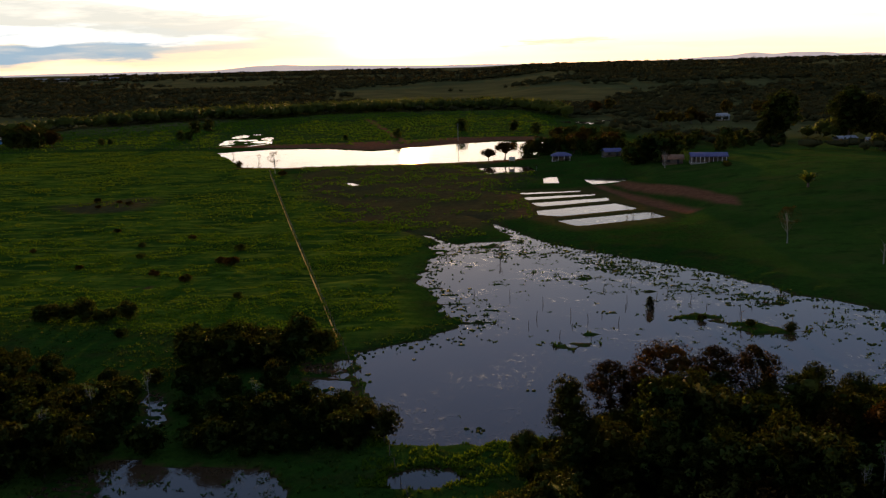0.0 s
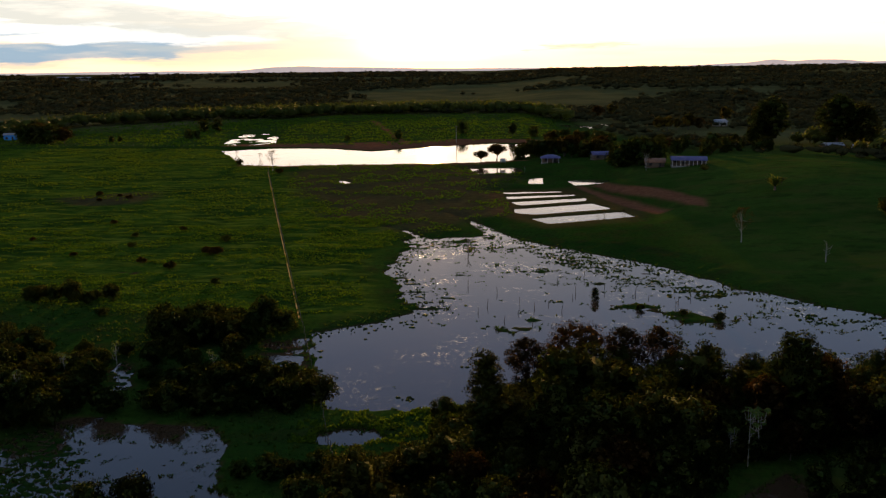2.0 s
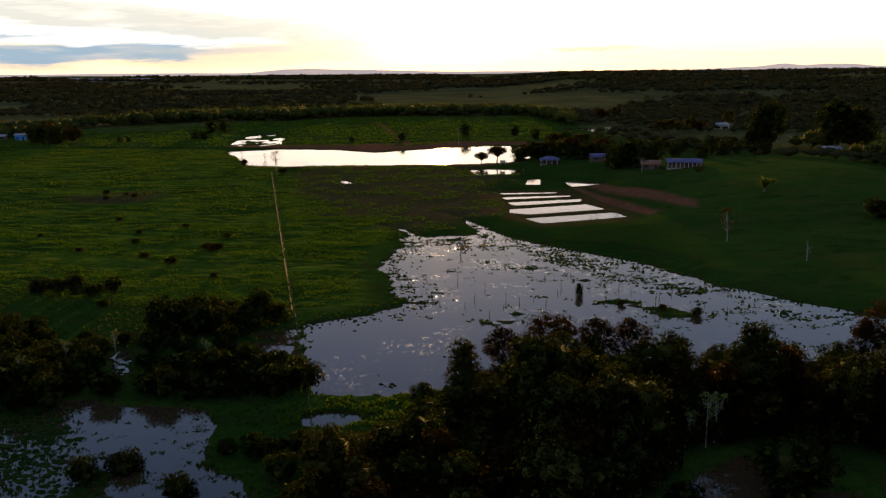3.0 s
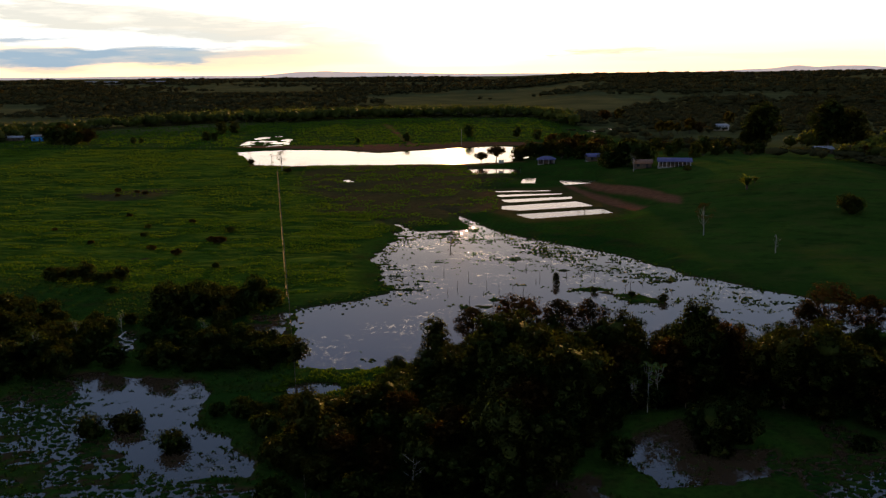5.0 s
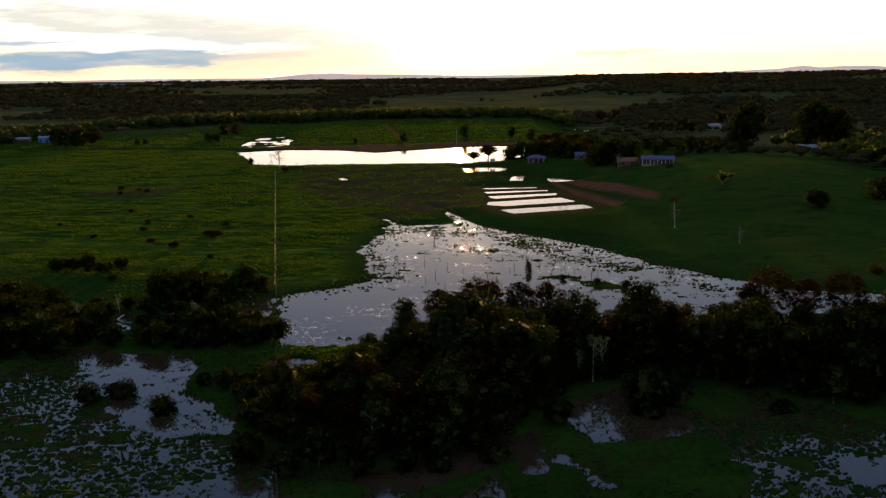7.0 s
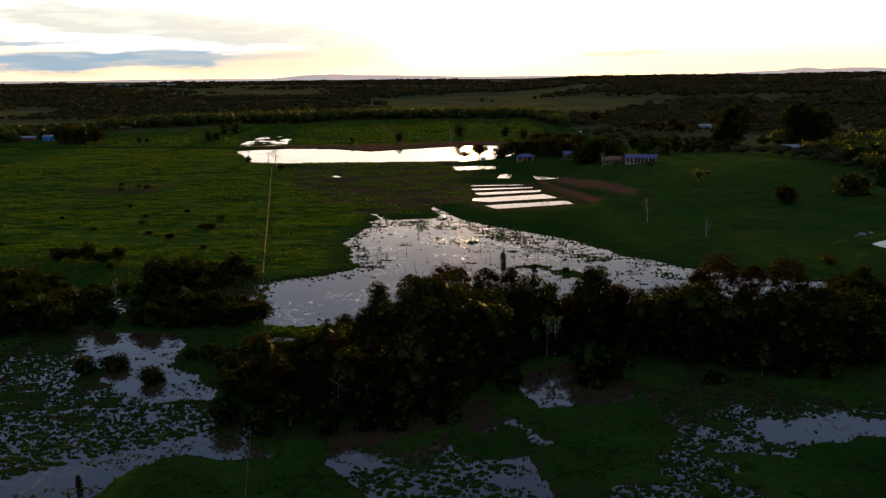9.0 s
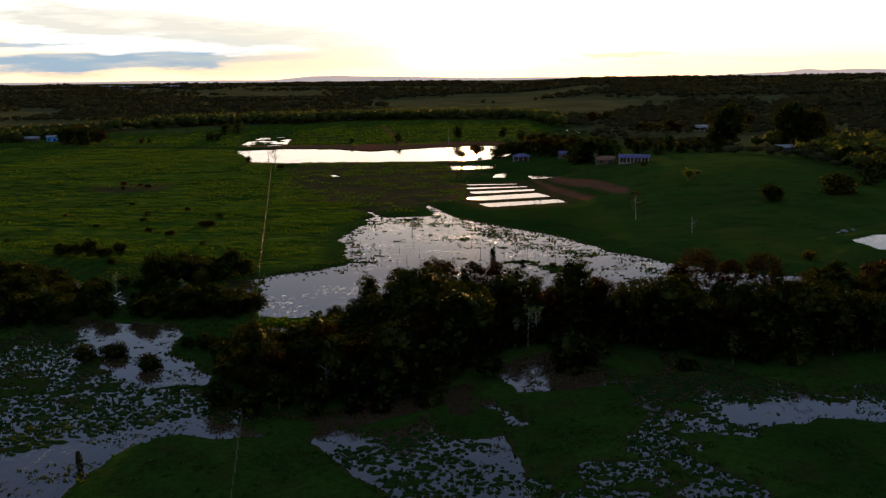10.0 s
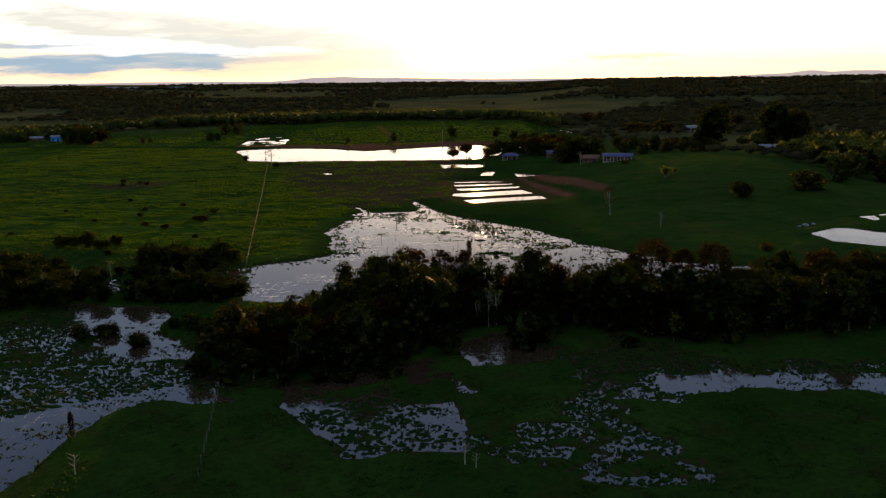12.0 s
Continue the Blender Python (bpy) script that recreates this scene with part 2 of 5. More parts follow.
def plain(name, a, b, scale=3.0, rough=0.7, metal=0.0, bump=0.0):
    k = Mat(name, rough, 0.3)
    k.color(k.mix(k.ramp(k.noise(scale, 5, 0.65), ((0.3, 0.0), (0.7, 1.0))), a, b))
    k.b.inputs["Metallic"].default_value = metal
    if bump:
        k.bump(k.noise(scale * 6, 4), bump, 0.02)
    return k.m


# ditch mud with the low sun's glint put into its golden base colour
MUD_SUN_GLINT = plain("mud_sun_glint", (0.32, 0.16, 0.018), (0.44, 0.23, 0.026), 0.5, 0.8)
WHITE_WALL = plain("whitewash", (0.42, 0.40, 0.38), (0.6, 0.58, 0.55), 1.2)
BLUE_ROOF = plain("blue_roof_sheet", (0.08, 0.08, 0.20), (0.13, 0.13, 0.28), 0.8, 0.9)
BLUE_WALL = plain("blue_paint", (0.03, 0.24, 0.65), (0.06, 0.32, 0.80), 1.0, 0.6)
GREY_ROOF = plain("grey_roof_sheet", (0.22, 0.23, 0.27), (0.34, 0.35, 0.40), 0.7, 0.85)
TILE_ROOF = plain("brown_roof_tile", (0.16, 0.08, 0.05), (0.28, 0.15, 0.09), 1.5, 0.8)
DARK_OPENING = plain("dark_opening", (0.02, 0.02, 0.022), (0.035, 0.035, 0.04), 2.0, 0.3)
WOOD = plain("weathered_wood", (0.07, 0.055, 0.042), (0.15, 0.12, 0.095), 6.0, 0.9, 0.0, 0.4)
WIRE = plain("fence_wire", (0.10, 0.09, 0.08), (0.18, 0.16, 0.14), 4.0, 0.7, 0.3)
DEAD_WOOD = plain("dead_wood", (0.07, 0.055, 0.045), (0.20, 0.17, 0.14), 5.0, 0.9, 0.0, 0.4)
CONCRETE = plain("concrete", (0.16, 0.15, 0.14), (0.26, 0.25, 0.23), 3.0, 0.85, 0.0, 0.3)
ROCK = plain("grey_rock", (0.16, 0.16, 0.17), (0.32, 0.32, 0.33), 2.0, 0.9, 0.0, 0.6)
# haze over the far hills is painted as a pale emissive colour
k = Mat("haze_glow_hills", 1.0, 0.0)
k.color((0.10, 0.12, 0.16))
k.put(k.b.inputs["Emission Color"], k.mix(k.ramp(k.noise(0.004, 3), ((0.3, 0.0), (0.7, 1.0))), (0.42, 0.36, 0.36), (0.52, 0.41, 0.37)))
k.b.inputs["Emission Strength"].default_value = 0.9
HAZE_GLOW = k.m

# ---- shape helpers ----
rng = np.random.default_rng(7)


def vnoise(x, y, seed=0):
    """Smooth value noise from 0 to 1."""
    x, y = np.asarray(x, float), np.asarray(y, float)
    xi, yi = np.floor(x), np.floor(y)
    fx, fy = x - xi, y - yi
    fx, fy = fx * fx * (3 - 2 * fx), fy * fy * (3 - 2 * fy)

    def cell(a, b):
        v = np.sin(a * 127.1 + b * 311.7 + seed * 74.7) * 43758.5453
        return v - np.floor(v)

    return (cell(xi, yi) * (1 - fx) + cell(xi + 1, yi) * fx) * (1 - fy) + (cell(xi, yi + 1) * (1 - fx) + cell(xi + 1, yi + 1) * fx) * fy


def fbm(x, y, size, seed=0, octaves=3):
    v, a, s = 0.0, 0.5, 1.0 / size
    for i in range(octaves):
        v = v + a * vnoise(x * s + 13.7 * i, y * s - 7.3 * i, seed + i)
        a, s = a * 0.5, s * 2.03
    return v / (1 - 0.5 ** octaves)


def step(a, b, v):
    u = np.clip((v - a) / (b - a), 0, 1)
    return u * u * (3 - 2 * u)


def outside(poly, x, y):
    """Signed distance to a polygon, below zero inside."""
    d, inside = np.full(np.shape(x), 1e18), np.zeros(np.shape(x), bool)
    for (ax, ay), (bx, by) in zip(poly, poly[1:] + poly[:1]):
        ex, ey, wx, wy = bx - ax, by - ay, x - ax, y - ay
        f = np.clip((wx * ex + wy * ey) / (ex * ex + ey * ey), 0, 1)
        d = np.minimum(d, (wx - ex * f) ** 2 + (wy - ey * f) ** 2)
        inside ^= ((ay > y) != (by > y)) & (x < ex * (y - ay) / (by - ay + 1e-12) + ax)
    return np.where(inside, -1, 1) * np.sqrt(d)


def mesh(name, verts, faces):
    """A mesh from arrays; all the faces have as many corners."""
    verts, faces = np.asarray(verts, np.float32), np.asarray(faces, np.int32)
    me = bpy.data.meshes.new(name)
    me.vertices.add(len(verts))
    me.vertices.foreach_set("co", verts.ravel())
    me.loops.add(faces.size)
    me.loops.foreach_set("vertex_index", faces.ravel())
    me.polygons.add(len(faces))
    me.polygons.foreach_set("loop_start", np.arange(0, faces.size, faces.shape[1], dtype=np.int32))
    me.update(calc_edges=True)
    return me


def joined(pieces):
    """One pair of arrays from several (verts, faces)."""
    vs, fs, n = [], [], 0
    for v, f in pieces:
        vs.append(v), fs.append(np.asarray(f) + n)
        n += len(v)
    return np.concatenate(vs), np.concatenate(fs)


def tube(points, radii, sides=6):
    """A tapered tube of quads along points."""
    points = np.asarray(points, float)
    rings = []
    for i, (p, r) in enumerate(zip(points, radii)):
        d = points[min(i + 1, len(points) - 1)] - points[max(i - 1, 0)]
        d = d / np.linalg.norm(d)
        u = np.cross(d, (0.31, 0.95, 0.05) if abs(d[1]) < 0.9 else (1, 0, 0))
        u /= np.linalg.norm(u)
        w = np.cross(d, u)
        a = np.arange(sides) * 2 * np.pi / sides
        rings.append(p + r * (np.cos(a)[:, None] * u + np.sin(a)[:, None] * w))
    j = np.arange(sides)
    f = [np.stack([i * sides + j, i * sides + (j + 1) % sides, (i + 1) * sides + (j + 1) % sides, (i + 1) * sides + j], 1) for i in range(len(points) - 1)]
    return np.concatenate(rings), np.concatenate(f)


def leaves(centres, size, out=None, slim=0.55, r=rng):
    """A pointed leaf or spray at each centre; with out, they lie like shingles on a crown that faces that way."""
    n = len(centres)
    face = r.normal(size=(n, 3)) * (1.0 if out is None else 0.55) + (0 if out is None else out)
    u = np.cross(face, r.normal(size=(n, 3)))
    u /= np.linalg.norm(u, axis=1)[:, None] + 1e-9
    w = np.cross(u, face)
    w /= np.linalg.norm(w, axis=1)[:, None] + 1e-9
    s = (size * r.uniform(0.6, 1.4, n))[:, None]
    v = np.stack([centres + u * s, centres - u * s * 0.7 + w * s * slim, centres - u * s * 0.7 - w * s * slim], 1).reshape(-1, 3)
    return v, np.arange(3 * n).reshape(n, 3)


def lumps(mids, radii, r, flat=0.8):
    """A rough twenty-sided lump at each centre: the leafy mass behind the outer leaves."""
    g = (1 + 5 ** 0.5) / 2
    ico = np.array([(-1, g, 0), (1, g, 0), (-1, -g, 0), (1, -g, 0), (0, -1, g), (0, 1, g), (0, -1, -g), (0, 1, -g), (g, 0, -1), (g, 0, 1), (-g, 0, -1), (-g, 0, 1)]) / math.hypot(1, g)
    tri = np.array([(0, 11, 5), (0, 5, 1), (0, 1, 7), (0, 7, 10), (0, 10, 11), (1, 5, 9), (5, 11, 4), (11, 10, 2), (10, 7, 6), (7, 1, 8), (3, 9, 4), (3, 4, 2), (3, 2, 6), (3, 6, 8), (3, 8, 9), (4, 9, 5), (2, 4, 11), (6, 2, 10), (8, 6, 7), (9, 8, 1)])
    n = len(mids)
    v = mids[:, None] + ico * (1, 1, flat) * (np.asarray(radii)[:, None] * r.uniform(0.6, 1.25, (n, 12)))[:, :, None]
    return v.reshape(-1, 3), (np.arange(n)[:, None, None] * 12 + tri).reshape(-1, 3)


def box(x0, y0, z0, x1, y1, z1):
    v = np.array([(x, y, z) for z in (z0, z1) for y in (y0, y1) for x in (x0, x1)], float)
    return v, np.array([(0, 2, 3, 1), (4, 5, 7, 6), (0, 1, 5, 4), (2, 6, 7, 3), (0, 4, 6, 2), (1, 3, 7, 5)])


def rounded(me, out, share=0.65):
    """Bends the leaves' normals towards the outside of their crown, so that it shades as one soft mass."""
    n = len(me.polygons)
    flat_n = np.empty(n * 3, np.float32)
    me.polygons.foreach_get("normal", flat_n)
    flat_n = flat_n.reshape(n, 3)
    out = out / (np.linalg.norm(out, axis=1)[:, None] + 1e-6)
    flat_n = flat_n * np.where((flat_n * out).sum(1) < 0, -1, 1)[:, None]
    v = out * share + flat_n * (1 - share)
    corners = len(me.loops) // n
    v = np.repeat(v / (np.linalg.norm(v, axis=1)[:, None] + 1e-6), corners, 0)
    a = me.attributes.new("custom_normal", "FLOAT_VECTOR", "CORNER")
    a.data.foreach_set("vector", v.astype(np.float32).ravel())
    return me


def part(name, shape, material, parent, label="", at=None):
    """One mesh object under a thing or a part."""
    ob = new(name, shape if isinstance(shape, bpy.types.Mesh) else mesh(name, *shape))
    if not ob.data.materials:
        ob.data.materials.append(material)
    ob.parent = parent
    if at is not None:
        ob.matrix_basis = at
    return tagged(ob, label) if label else ob


def thing(name, label, category, m=None, group="", kind=""):
    ob = tagged(new(name), label, category, group, kind)
    if m is not None:
        ob.matrix_basis = m
    return ob


def placed(x, y, turn=0.0, size=1.0, sink=0.05, tall=1.0):
    z = float(height(np.array([x]), np.array([y]))[0]) - sink
    return pose(x, y, z, 0, 0, turn) @ Matrix.Diagonal((size, size, size * tall, 1))


# ---- the lie of the land ----
LAGOON = [(-20, 143), (-12, 145), (-3, 150), (-1, 159), (-5, 168), (-5, 175), (-10, 191), (-10, 205), (-5, 220), (7, 227), (19, 227), (24, 217), (31, 210), (40, 204), (46, 199),
          (52, 190), (57, 178), (63, 171), (70, 165), (75, 154), (84, 149), (98, 146), (115, 145), (118, 137), (97, 133), (73, 126), (52, 122), (30, 116), (12, 108), (4, 105), (-3, 105),
          (-10, 106), (-13, 115), (-16, 125)]
LEFT_POND = [(-44, 103), (-36, 101), (-23, 98.5), (-19.5, 90), (-19, 82), (-13, 79), (-5, 65), (-15, 65.5), (-24, 72), (-29, 78), (-35, 86), (-40, 94)]
PUDDLE = [(-9.5, 97), (-6, 99), (-2, 98.5), (0, 96), (-4, 94), (-9, 94.5)]
STREAM_LEFT = [(8, 53), (-4, 57), (-20, 45), (-40, 25), (-60, 15), (-12, 15), (-9, 43), (-4, 48), (8, 47)]
WOOD_POOL = [(8, 55), (16, 58), (28, 66), (34, 64), (27, 57), (18, 51)]
STREAM_RIGHT = [(66, 66), (70, 67), (76, 65), (81, 65), (88, 64), (96, 66), (104, 65), (140, 70), (140, 59), (101, 57.5), (96, 59.5), (88, 57.5), (80, 57.7), (74, 55), (69, 53), (66, 56)]
WOOD_POOL_B = [(36.5, 72), (38, 79), (42, 84), (46, 87), (49, 79), (55, 77), (55, 70.5), (47, 68.5), (41, 67.5)]
BACKWATER = [(-27, 138), (-18, 140), (-14, 118), (-22, 118)]
BACKWATER_B = [(-47.5, 126), (-43.5, 126), (-40.5, 113), (-42.5, 112), (-46, 119)]
# outline, height of the marsh floor against the water, roughness of its hummocks
MARSHES = (
    ([(-75, 95), (-52, 90), (-32, 78), (-7, 66), (8, 55), (6, 52), (-4, 56), (-20, 45), (-40, 25), (-75, 25)], -0.12, 0.32),
    ([(14, 46), (14, 55), (18, 51), (23, 50), (28, 57), (30, 51), (34, 50), (39, 51), (42, 38), (44, 32), (32, 32), (29, 29.5), (25, 28), (25, 33), (21, 36.5)], -0.36, 0.20),
    ([(-58, 72), (-52, 90), (-46, 101), (-40, 102), (-37, 93), (-30, 82), (-33, 74)], -0.22, 0.30),
    (BACKWATER, -0.16, 0.5),
    (BACKWATER_B, -0.12, 0.6),
    ([(17, 230), (40, 208), (53, 193), (64, 174), (86, 152), (80, 142), (60, 158), (45, 176), (30, 195), (12, 214)], -0.22, 0.5),
    ([(12, 232), (-12, 228), (-8, 216), (10, 222)], -0.06, 0.5),
    ([(13, 228), (22, 226), (13, 246), (9, 257), (3, 268), (-2, 270), (6, 258), (8, 244)], -0.22, 0.45),
    ([(-18, 247), (-16, 248), (-8, 239), (-3, 226), (-6, 225), (-11, 237)], -0.12, 0.3),
    ([(38, 165), (47, 160), (56, 152), (57, 146), (47, 150), (37, 158)], 0.02, 0.5),
)
THREADS = [(43, 36), (48, 30), (56, 23), (71, 24), (72, 33), (67, 40), (67, 52), (72, 56), (90, 60), (106, 72), (76, 78), (66, 84), (57, 75), (55, 60), (52, 46), (46, 40)]
# channels of open water: half width, line
CHANNELS = ((1.7, [(58.5, 73), (60.5, 67.5), (66, 67), (70, 68)]), (1.2, [(59, 72), (59.5, 61), (66, 54), (70, 53)]), (0.9, [(60, 60), (57.5, 51), (60, 44), (62, 39), (61, 34), (57, 28)]), (1.5, [(61, 42), (64, 39.5), (66, 36)]),
            (0.7, [(43, 36), (45, 34.5), (48, 32), (53, 33.5)]), (0.6, [(62, 39), (67, 32), (70, 27)]), (1.1, [(65, 84), (66.5, 77), (66, 70)]), (1.2, [(72.5, 77), (75, 72), (77, 66)]), (0.7, [(57.5, 51), (55, 45), (57, 42)]), (0.9, [(99, 69), (104, 71), (112, 72), (124, 75)]),
            (0.8, [(33, 58), (31, 63), (32, 67)]), (0.5, [(36, 62), (38.5, 58), (40, 54)]))
ISLETS = ((-36, 64.5, 17.0, 8.0), (-41, 76, 4.5, 2.0), (-45, 86, 3.0, 1.6), (-62, 74, 8.0, 3.0), (23.2, 189.5, 6.5, 1.8), (17.5, 144, 5.5, 2.6), (21, 150, 3.0, 1.6), (5, 186, 3.0, 1.0), (40, 159, 7.5, 3.2), (51.5, 150.5, 9.0, 4.0), (46, 154.5, 5.0, 2.0), (4, 166, 2.0, 0.8), (13, 152, 1.6, 0.7), (0, 158, 5, 1.3), (1.5, 163, 4, 0.9), (-2.5, 171, 4.5, 1.1), (-7, 183, 4, 1.0), (14, 196, 2.2, 0.8), (30, 198, 3.4, 1.0), (36, 178, 3.0, 1.0))
# outline, water level
PONDS = (
    ([(17, 309), (39, 312), (40, 303), (20, 302)], 1.0),
    ([(18.5, 299), (42, 304), (44, 298), (19.5, 290)], 1.0),
    ([(20.5, 287), (45, 295), (46, 287), (23, 276)], 1.0),
    ([(21, 272), (46, 283), (49, 277), (52, 271), (27, 260), (21, 264)], 1.0),
    ([(25, 254), (53, 266), (56, 257), (30, 245)], 1.0),
    ([(5, 382), (26, 383), (28, 365), (9, 361)], 1.2),
    ([(29, 343), (34, 346), (33, 328), (28, 328)], 1.5),
    ([(43, 337), (59, 337), (57, 329), (45, 322)], 1.5),
    ([(-125, 459), (-96, 392), (-78, 387), (-54, 390), (-18, 394), (9, 398), (28, 407), (46, 482), (17, 494), (-4, 484), (-27, 467), (-46, 453), (-71, 470), (-101, 473)], 2.0),
    ([(-46, 336), (-43, 338), (-39, 331), (-41, 329)], 1.65),
    ([(-134, 492), (-118, 484), (-107, 500), (-114, 540), (-128, 572), (-137, 575), (-140, 548)], 2.5),
    ([(60, 604), (80, 612), (98, 614), (90, 590), (75, 569)], 4.0),
    ([(125, 177), (134, 184), (150, 184), (170, 178), (165, 160), (140, 156), (127, 163)], 3.0),
    ([(146, 198), (156, 205), (175, 200), (168, 186), (149, 188)], 4.0),
)
TERRACE = [(14, 312), (42, 316), (50, 300), (60, 262), (56, 250), (30, 240), (18, 258)]
SOIL = ([(50, 317), (53, 318), (59, 306), (69, 289), (77, 266), (76, 256), (72, 264), (66, 280), (59, 294), (53, 307)], [(44, 318), (47, 318), (54, 296), (60, 276), (66, 261), (63, 259), (57, 272), (51, 292)], [(-130, 478), (-100, 477), (-71, 473), (-46, 456), (-27, 470), (17, 497), (48, 486), (40, 505), (0, 510), (-60, 492), (-128, 490)],
        [(-98, 389), (-54, 386), (9, 394), (30, 403), (30, 400), (9, 390), (-54, 382), (-98, 385)], [(-72, 656), (-70, 656), (-52, 584), (-32, 496), (-35, 496), (-55, 583)])
DRY = [(-66, 385), (5, 392), (24, 350), (14, 312), (16, 262), (4, 240), (-10, 236), (-20, 250), (-34, 262), (-58, 330)]
MEADOW = [(-420, 480), (-130, 462), (-82, 385), (-60, 320), (-34, 268), (-16, 246), (-10, 215), (-12, 190), (-4, 160), (-18, 146), (-40, 150), (-90, 168), (-420, 190)]
FENCE_A, FENCE_B = (-81, 374), (11, 22)


def wet(x, y, h, poly, level, ragged, depth=0.9, bank=0.3):
    d = outside(poly, x, y) + ragged * (fbm(x, y, 6, 5) - 0.5) * 2 + min(1.6, ragged) * (fbm(x * 0.7, y, 1.9, 15) - 0.5)
    return np.where(d < 12, h * step(3, 12, d) + (level + bank) * (1 - step(3, 12, d)), h) - (depth + bank) * step(1.1, -1.6, d) * (d < 4)


def line_gap(pts, x, y):
    """Distance to an open line."""
    d = np.full(np.shape(x), 1e18)
    for (ax, ay), (bx, by) in zip(pts, pts[1:]):
        ex, ey, wx, wy = bx - ax, by - ay, x - ax, y - ay
        f = np.clip((wx * ex + wy * ey) / (ex * ex + ey * ey), 0, 1)
        d = np.minimum(d, (wx - ex * f) ** 2 + (wy - ey * f) ** 2)
    return np.sqrt(d)


def ditch_side(x, y):
    fx, fy = FENCE_B[0] - FENCE_A[0], FENCE_B[1] - FENCE_A[1]
    return ((x - FENCE_A[0]) * fy - (y - FENCE_A[1]) * fx) / math.hypot(fx, fy)


def ditch_level(y):
    return 0.22 + 2.2 * step(235, 400, y)


def height(x, y):
    h = 0.42 + 0.25 * (fbm(x, y, 14, 1) - 0.5) + 0.12 * (fbm(x, y, 2.2, 2) - 0.5)
    h = h + 9.0 * np.exp(-(((x - 128) / 46) ** 2 + ((y - 300) / 65) ** 2) / 2) + 2.2 * step(235, 400, y)
    h = h + 3.0 * np.exp(-(((x + 30) / 130) ** 2 + ((y - 670) / 90) ** 2) / 2)
    tufty = 1 - step(-10, 2, outside(MEADOW, x, y))
    h = h + tufty * (0.6 * (fbm(x * 0.7, y, 3.6, 91) - 0.5) + 0.5 * (fbm(x * 0.5, y, 9.0, 93) - 0.5))
    side = x / np.maximum(y + 200, 200)
    h = h + step(650, 1500, y) * (-5 + 13 * step(0.0, 0.10, side) + 14 * (fbm(x, y, 420, 3) - 0.4)) * (1 - 0.35 * step(2500, 4500, y) * step(0.1, -0.1, side))
    h = h + step(20, -300, y) * 3
    w = 1 - step(0, 14, outside(TERRACE, x, y))
    h = h * (1 - w) + 1.3 * w
    for poly, level in PONDS:
        xs, ys = [p[0] for p in poly], [p[1] for p in poly]
        near = (x > min(xs) - 16) & (x < max(xs) + 16) & (y > min(ys) - 16) & (y < max(ys) + 16)
        if near.any():
            h[near] = wet(x[near], y[near], h[near], poly, level, 0.5 if len(poly) < 7 else 1.2)
            if level in (2.5, 4.0):
                w = 1 - step(-2, 3, outside(poly, x[near], y[near]))
                h[near] = h[near] * (1 - w) + (level - 0.04 + 1.7 * (fbm(x[near] * 0.6, y[near] * 0.3, 3.5, 23) - 0.5)) * w
    close = (x > -100) & (x < 190) & (y > 0) & (y < 285)
    if close.any():
        a, b, g = x[close], y[close], h[close]
        for poly, ragged in ((LAGOON, 4.4), (LEFT_POND, 2.2), (PUDDLE, 1.0), (STREAM_LEFT, 2.0), (WOOD_POOL, 2.2), (STREAM_RIGHT, 2.4), (WOOD_POOL_B, 2.2)):
            g = wet(a, b, g, poly, 0.0, ragged)
        lumps = 0.55 * fbm(a * 0.7, b, 1.7, 11, 2) + 0.45 * fbm(a * 0.7, b, 4.5, 17, 2) - 0.5
        for poly, floor_z, rough in MARSHES:
            d = outside(poly, a, b) + 3.0 * (fbm(a, b, 6, 8) - 0.5)
            w = 1 - step(-2.5, 1.5, d)
            if poly is MARSHES[0][0]:
                w = w * step(-1.5, 1.5, outside(LEFT_POND, a, b))
            g = g * (1 - w) + (floor_z + 2.4 * rough * lumps) * w
        # shallow threads of water through the grass
        n = 0.5 * fbm(a * 0.8, b, 6.0, 41, 2) + 0.5 * fbm(a, b, 2.6, 43, 2)
        w = 1 - step(-4, 2, outside(THREADS, a, b) + 3.0 * (fbm(a, b, 6, 8) - 0.5))
        cut = 0.55 * np.exp(-((n - 0.5) / 0.075) ** 2) + 0.75 * step(0.56, 0.66, fbm(a * 0.7, b, 5.0, 45, 2))
        g = g - cut * w * step(-0.3, 0.2, g)
        ragged = 3.4 * (fbm(a, b, 3.2, 47) - 0.5)
        for half, line in CHANNELS:
            g = g - 0.75 * (1 - step(half * 0.5, half + 1.0, line_gap(line, a, b) + ragged)) * step(-0.35, 0.1, g)
        for ix, iy, rx, ry in ISLETS:
            d = ((a - ix) / rx) ** 2 + ((b - iy) / ry) ** 2 + 1.6 * (fbm(a, b, 2.0, 21) - 0.5)
            g = np.maximum(g, 0.16 - 0.5 * d)
        h[close] = g
    # the ditch along the fence
    off = ditch_side(x, y)
    along = step(147, 152, y) * (1 - step(362, 368, y)) * (1 - step(1.3, 2.3, np.abs(off - 0.3)))
    h = h * (1 - along) + along * ditch_level(y)
    return h


def at_water(x, y):
    return height(np.array([float(x)]), np.array([float(y)]))[0]


def spaced(*runs):
    """Grid lines: (start, stop, step), then widening outwards on both sides."""
    mid = np.concatenate([np.arange(a, b, s) for a, b, s in runs])
    lo, hi, s = [mid[0]], [mid[-1]], runs[0][2]
    while lo[-1] > -4700:
        s *= 1.14
        lo.append(lo[-1] - s)
    s = runs[-1][2]
    while hi[-1] < 4700:
        s *= 1.10
        hi.append(hi[-1] + s)
    return np.concatenate([lo[:0:-1], mid, hi[1:]])


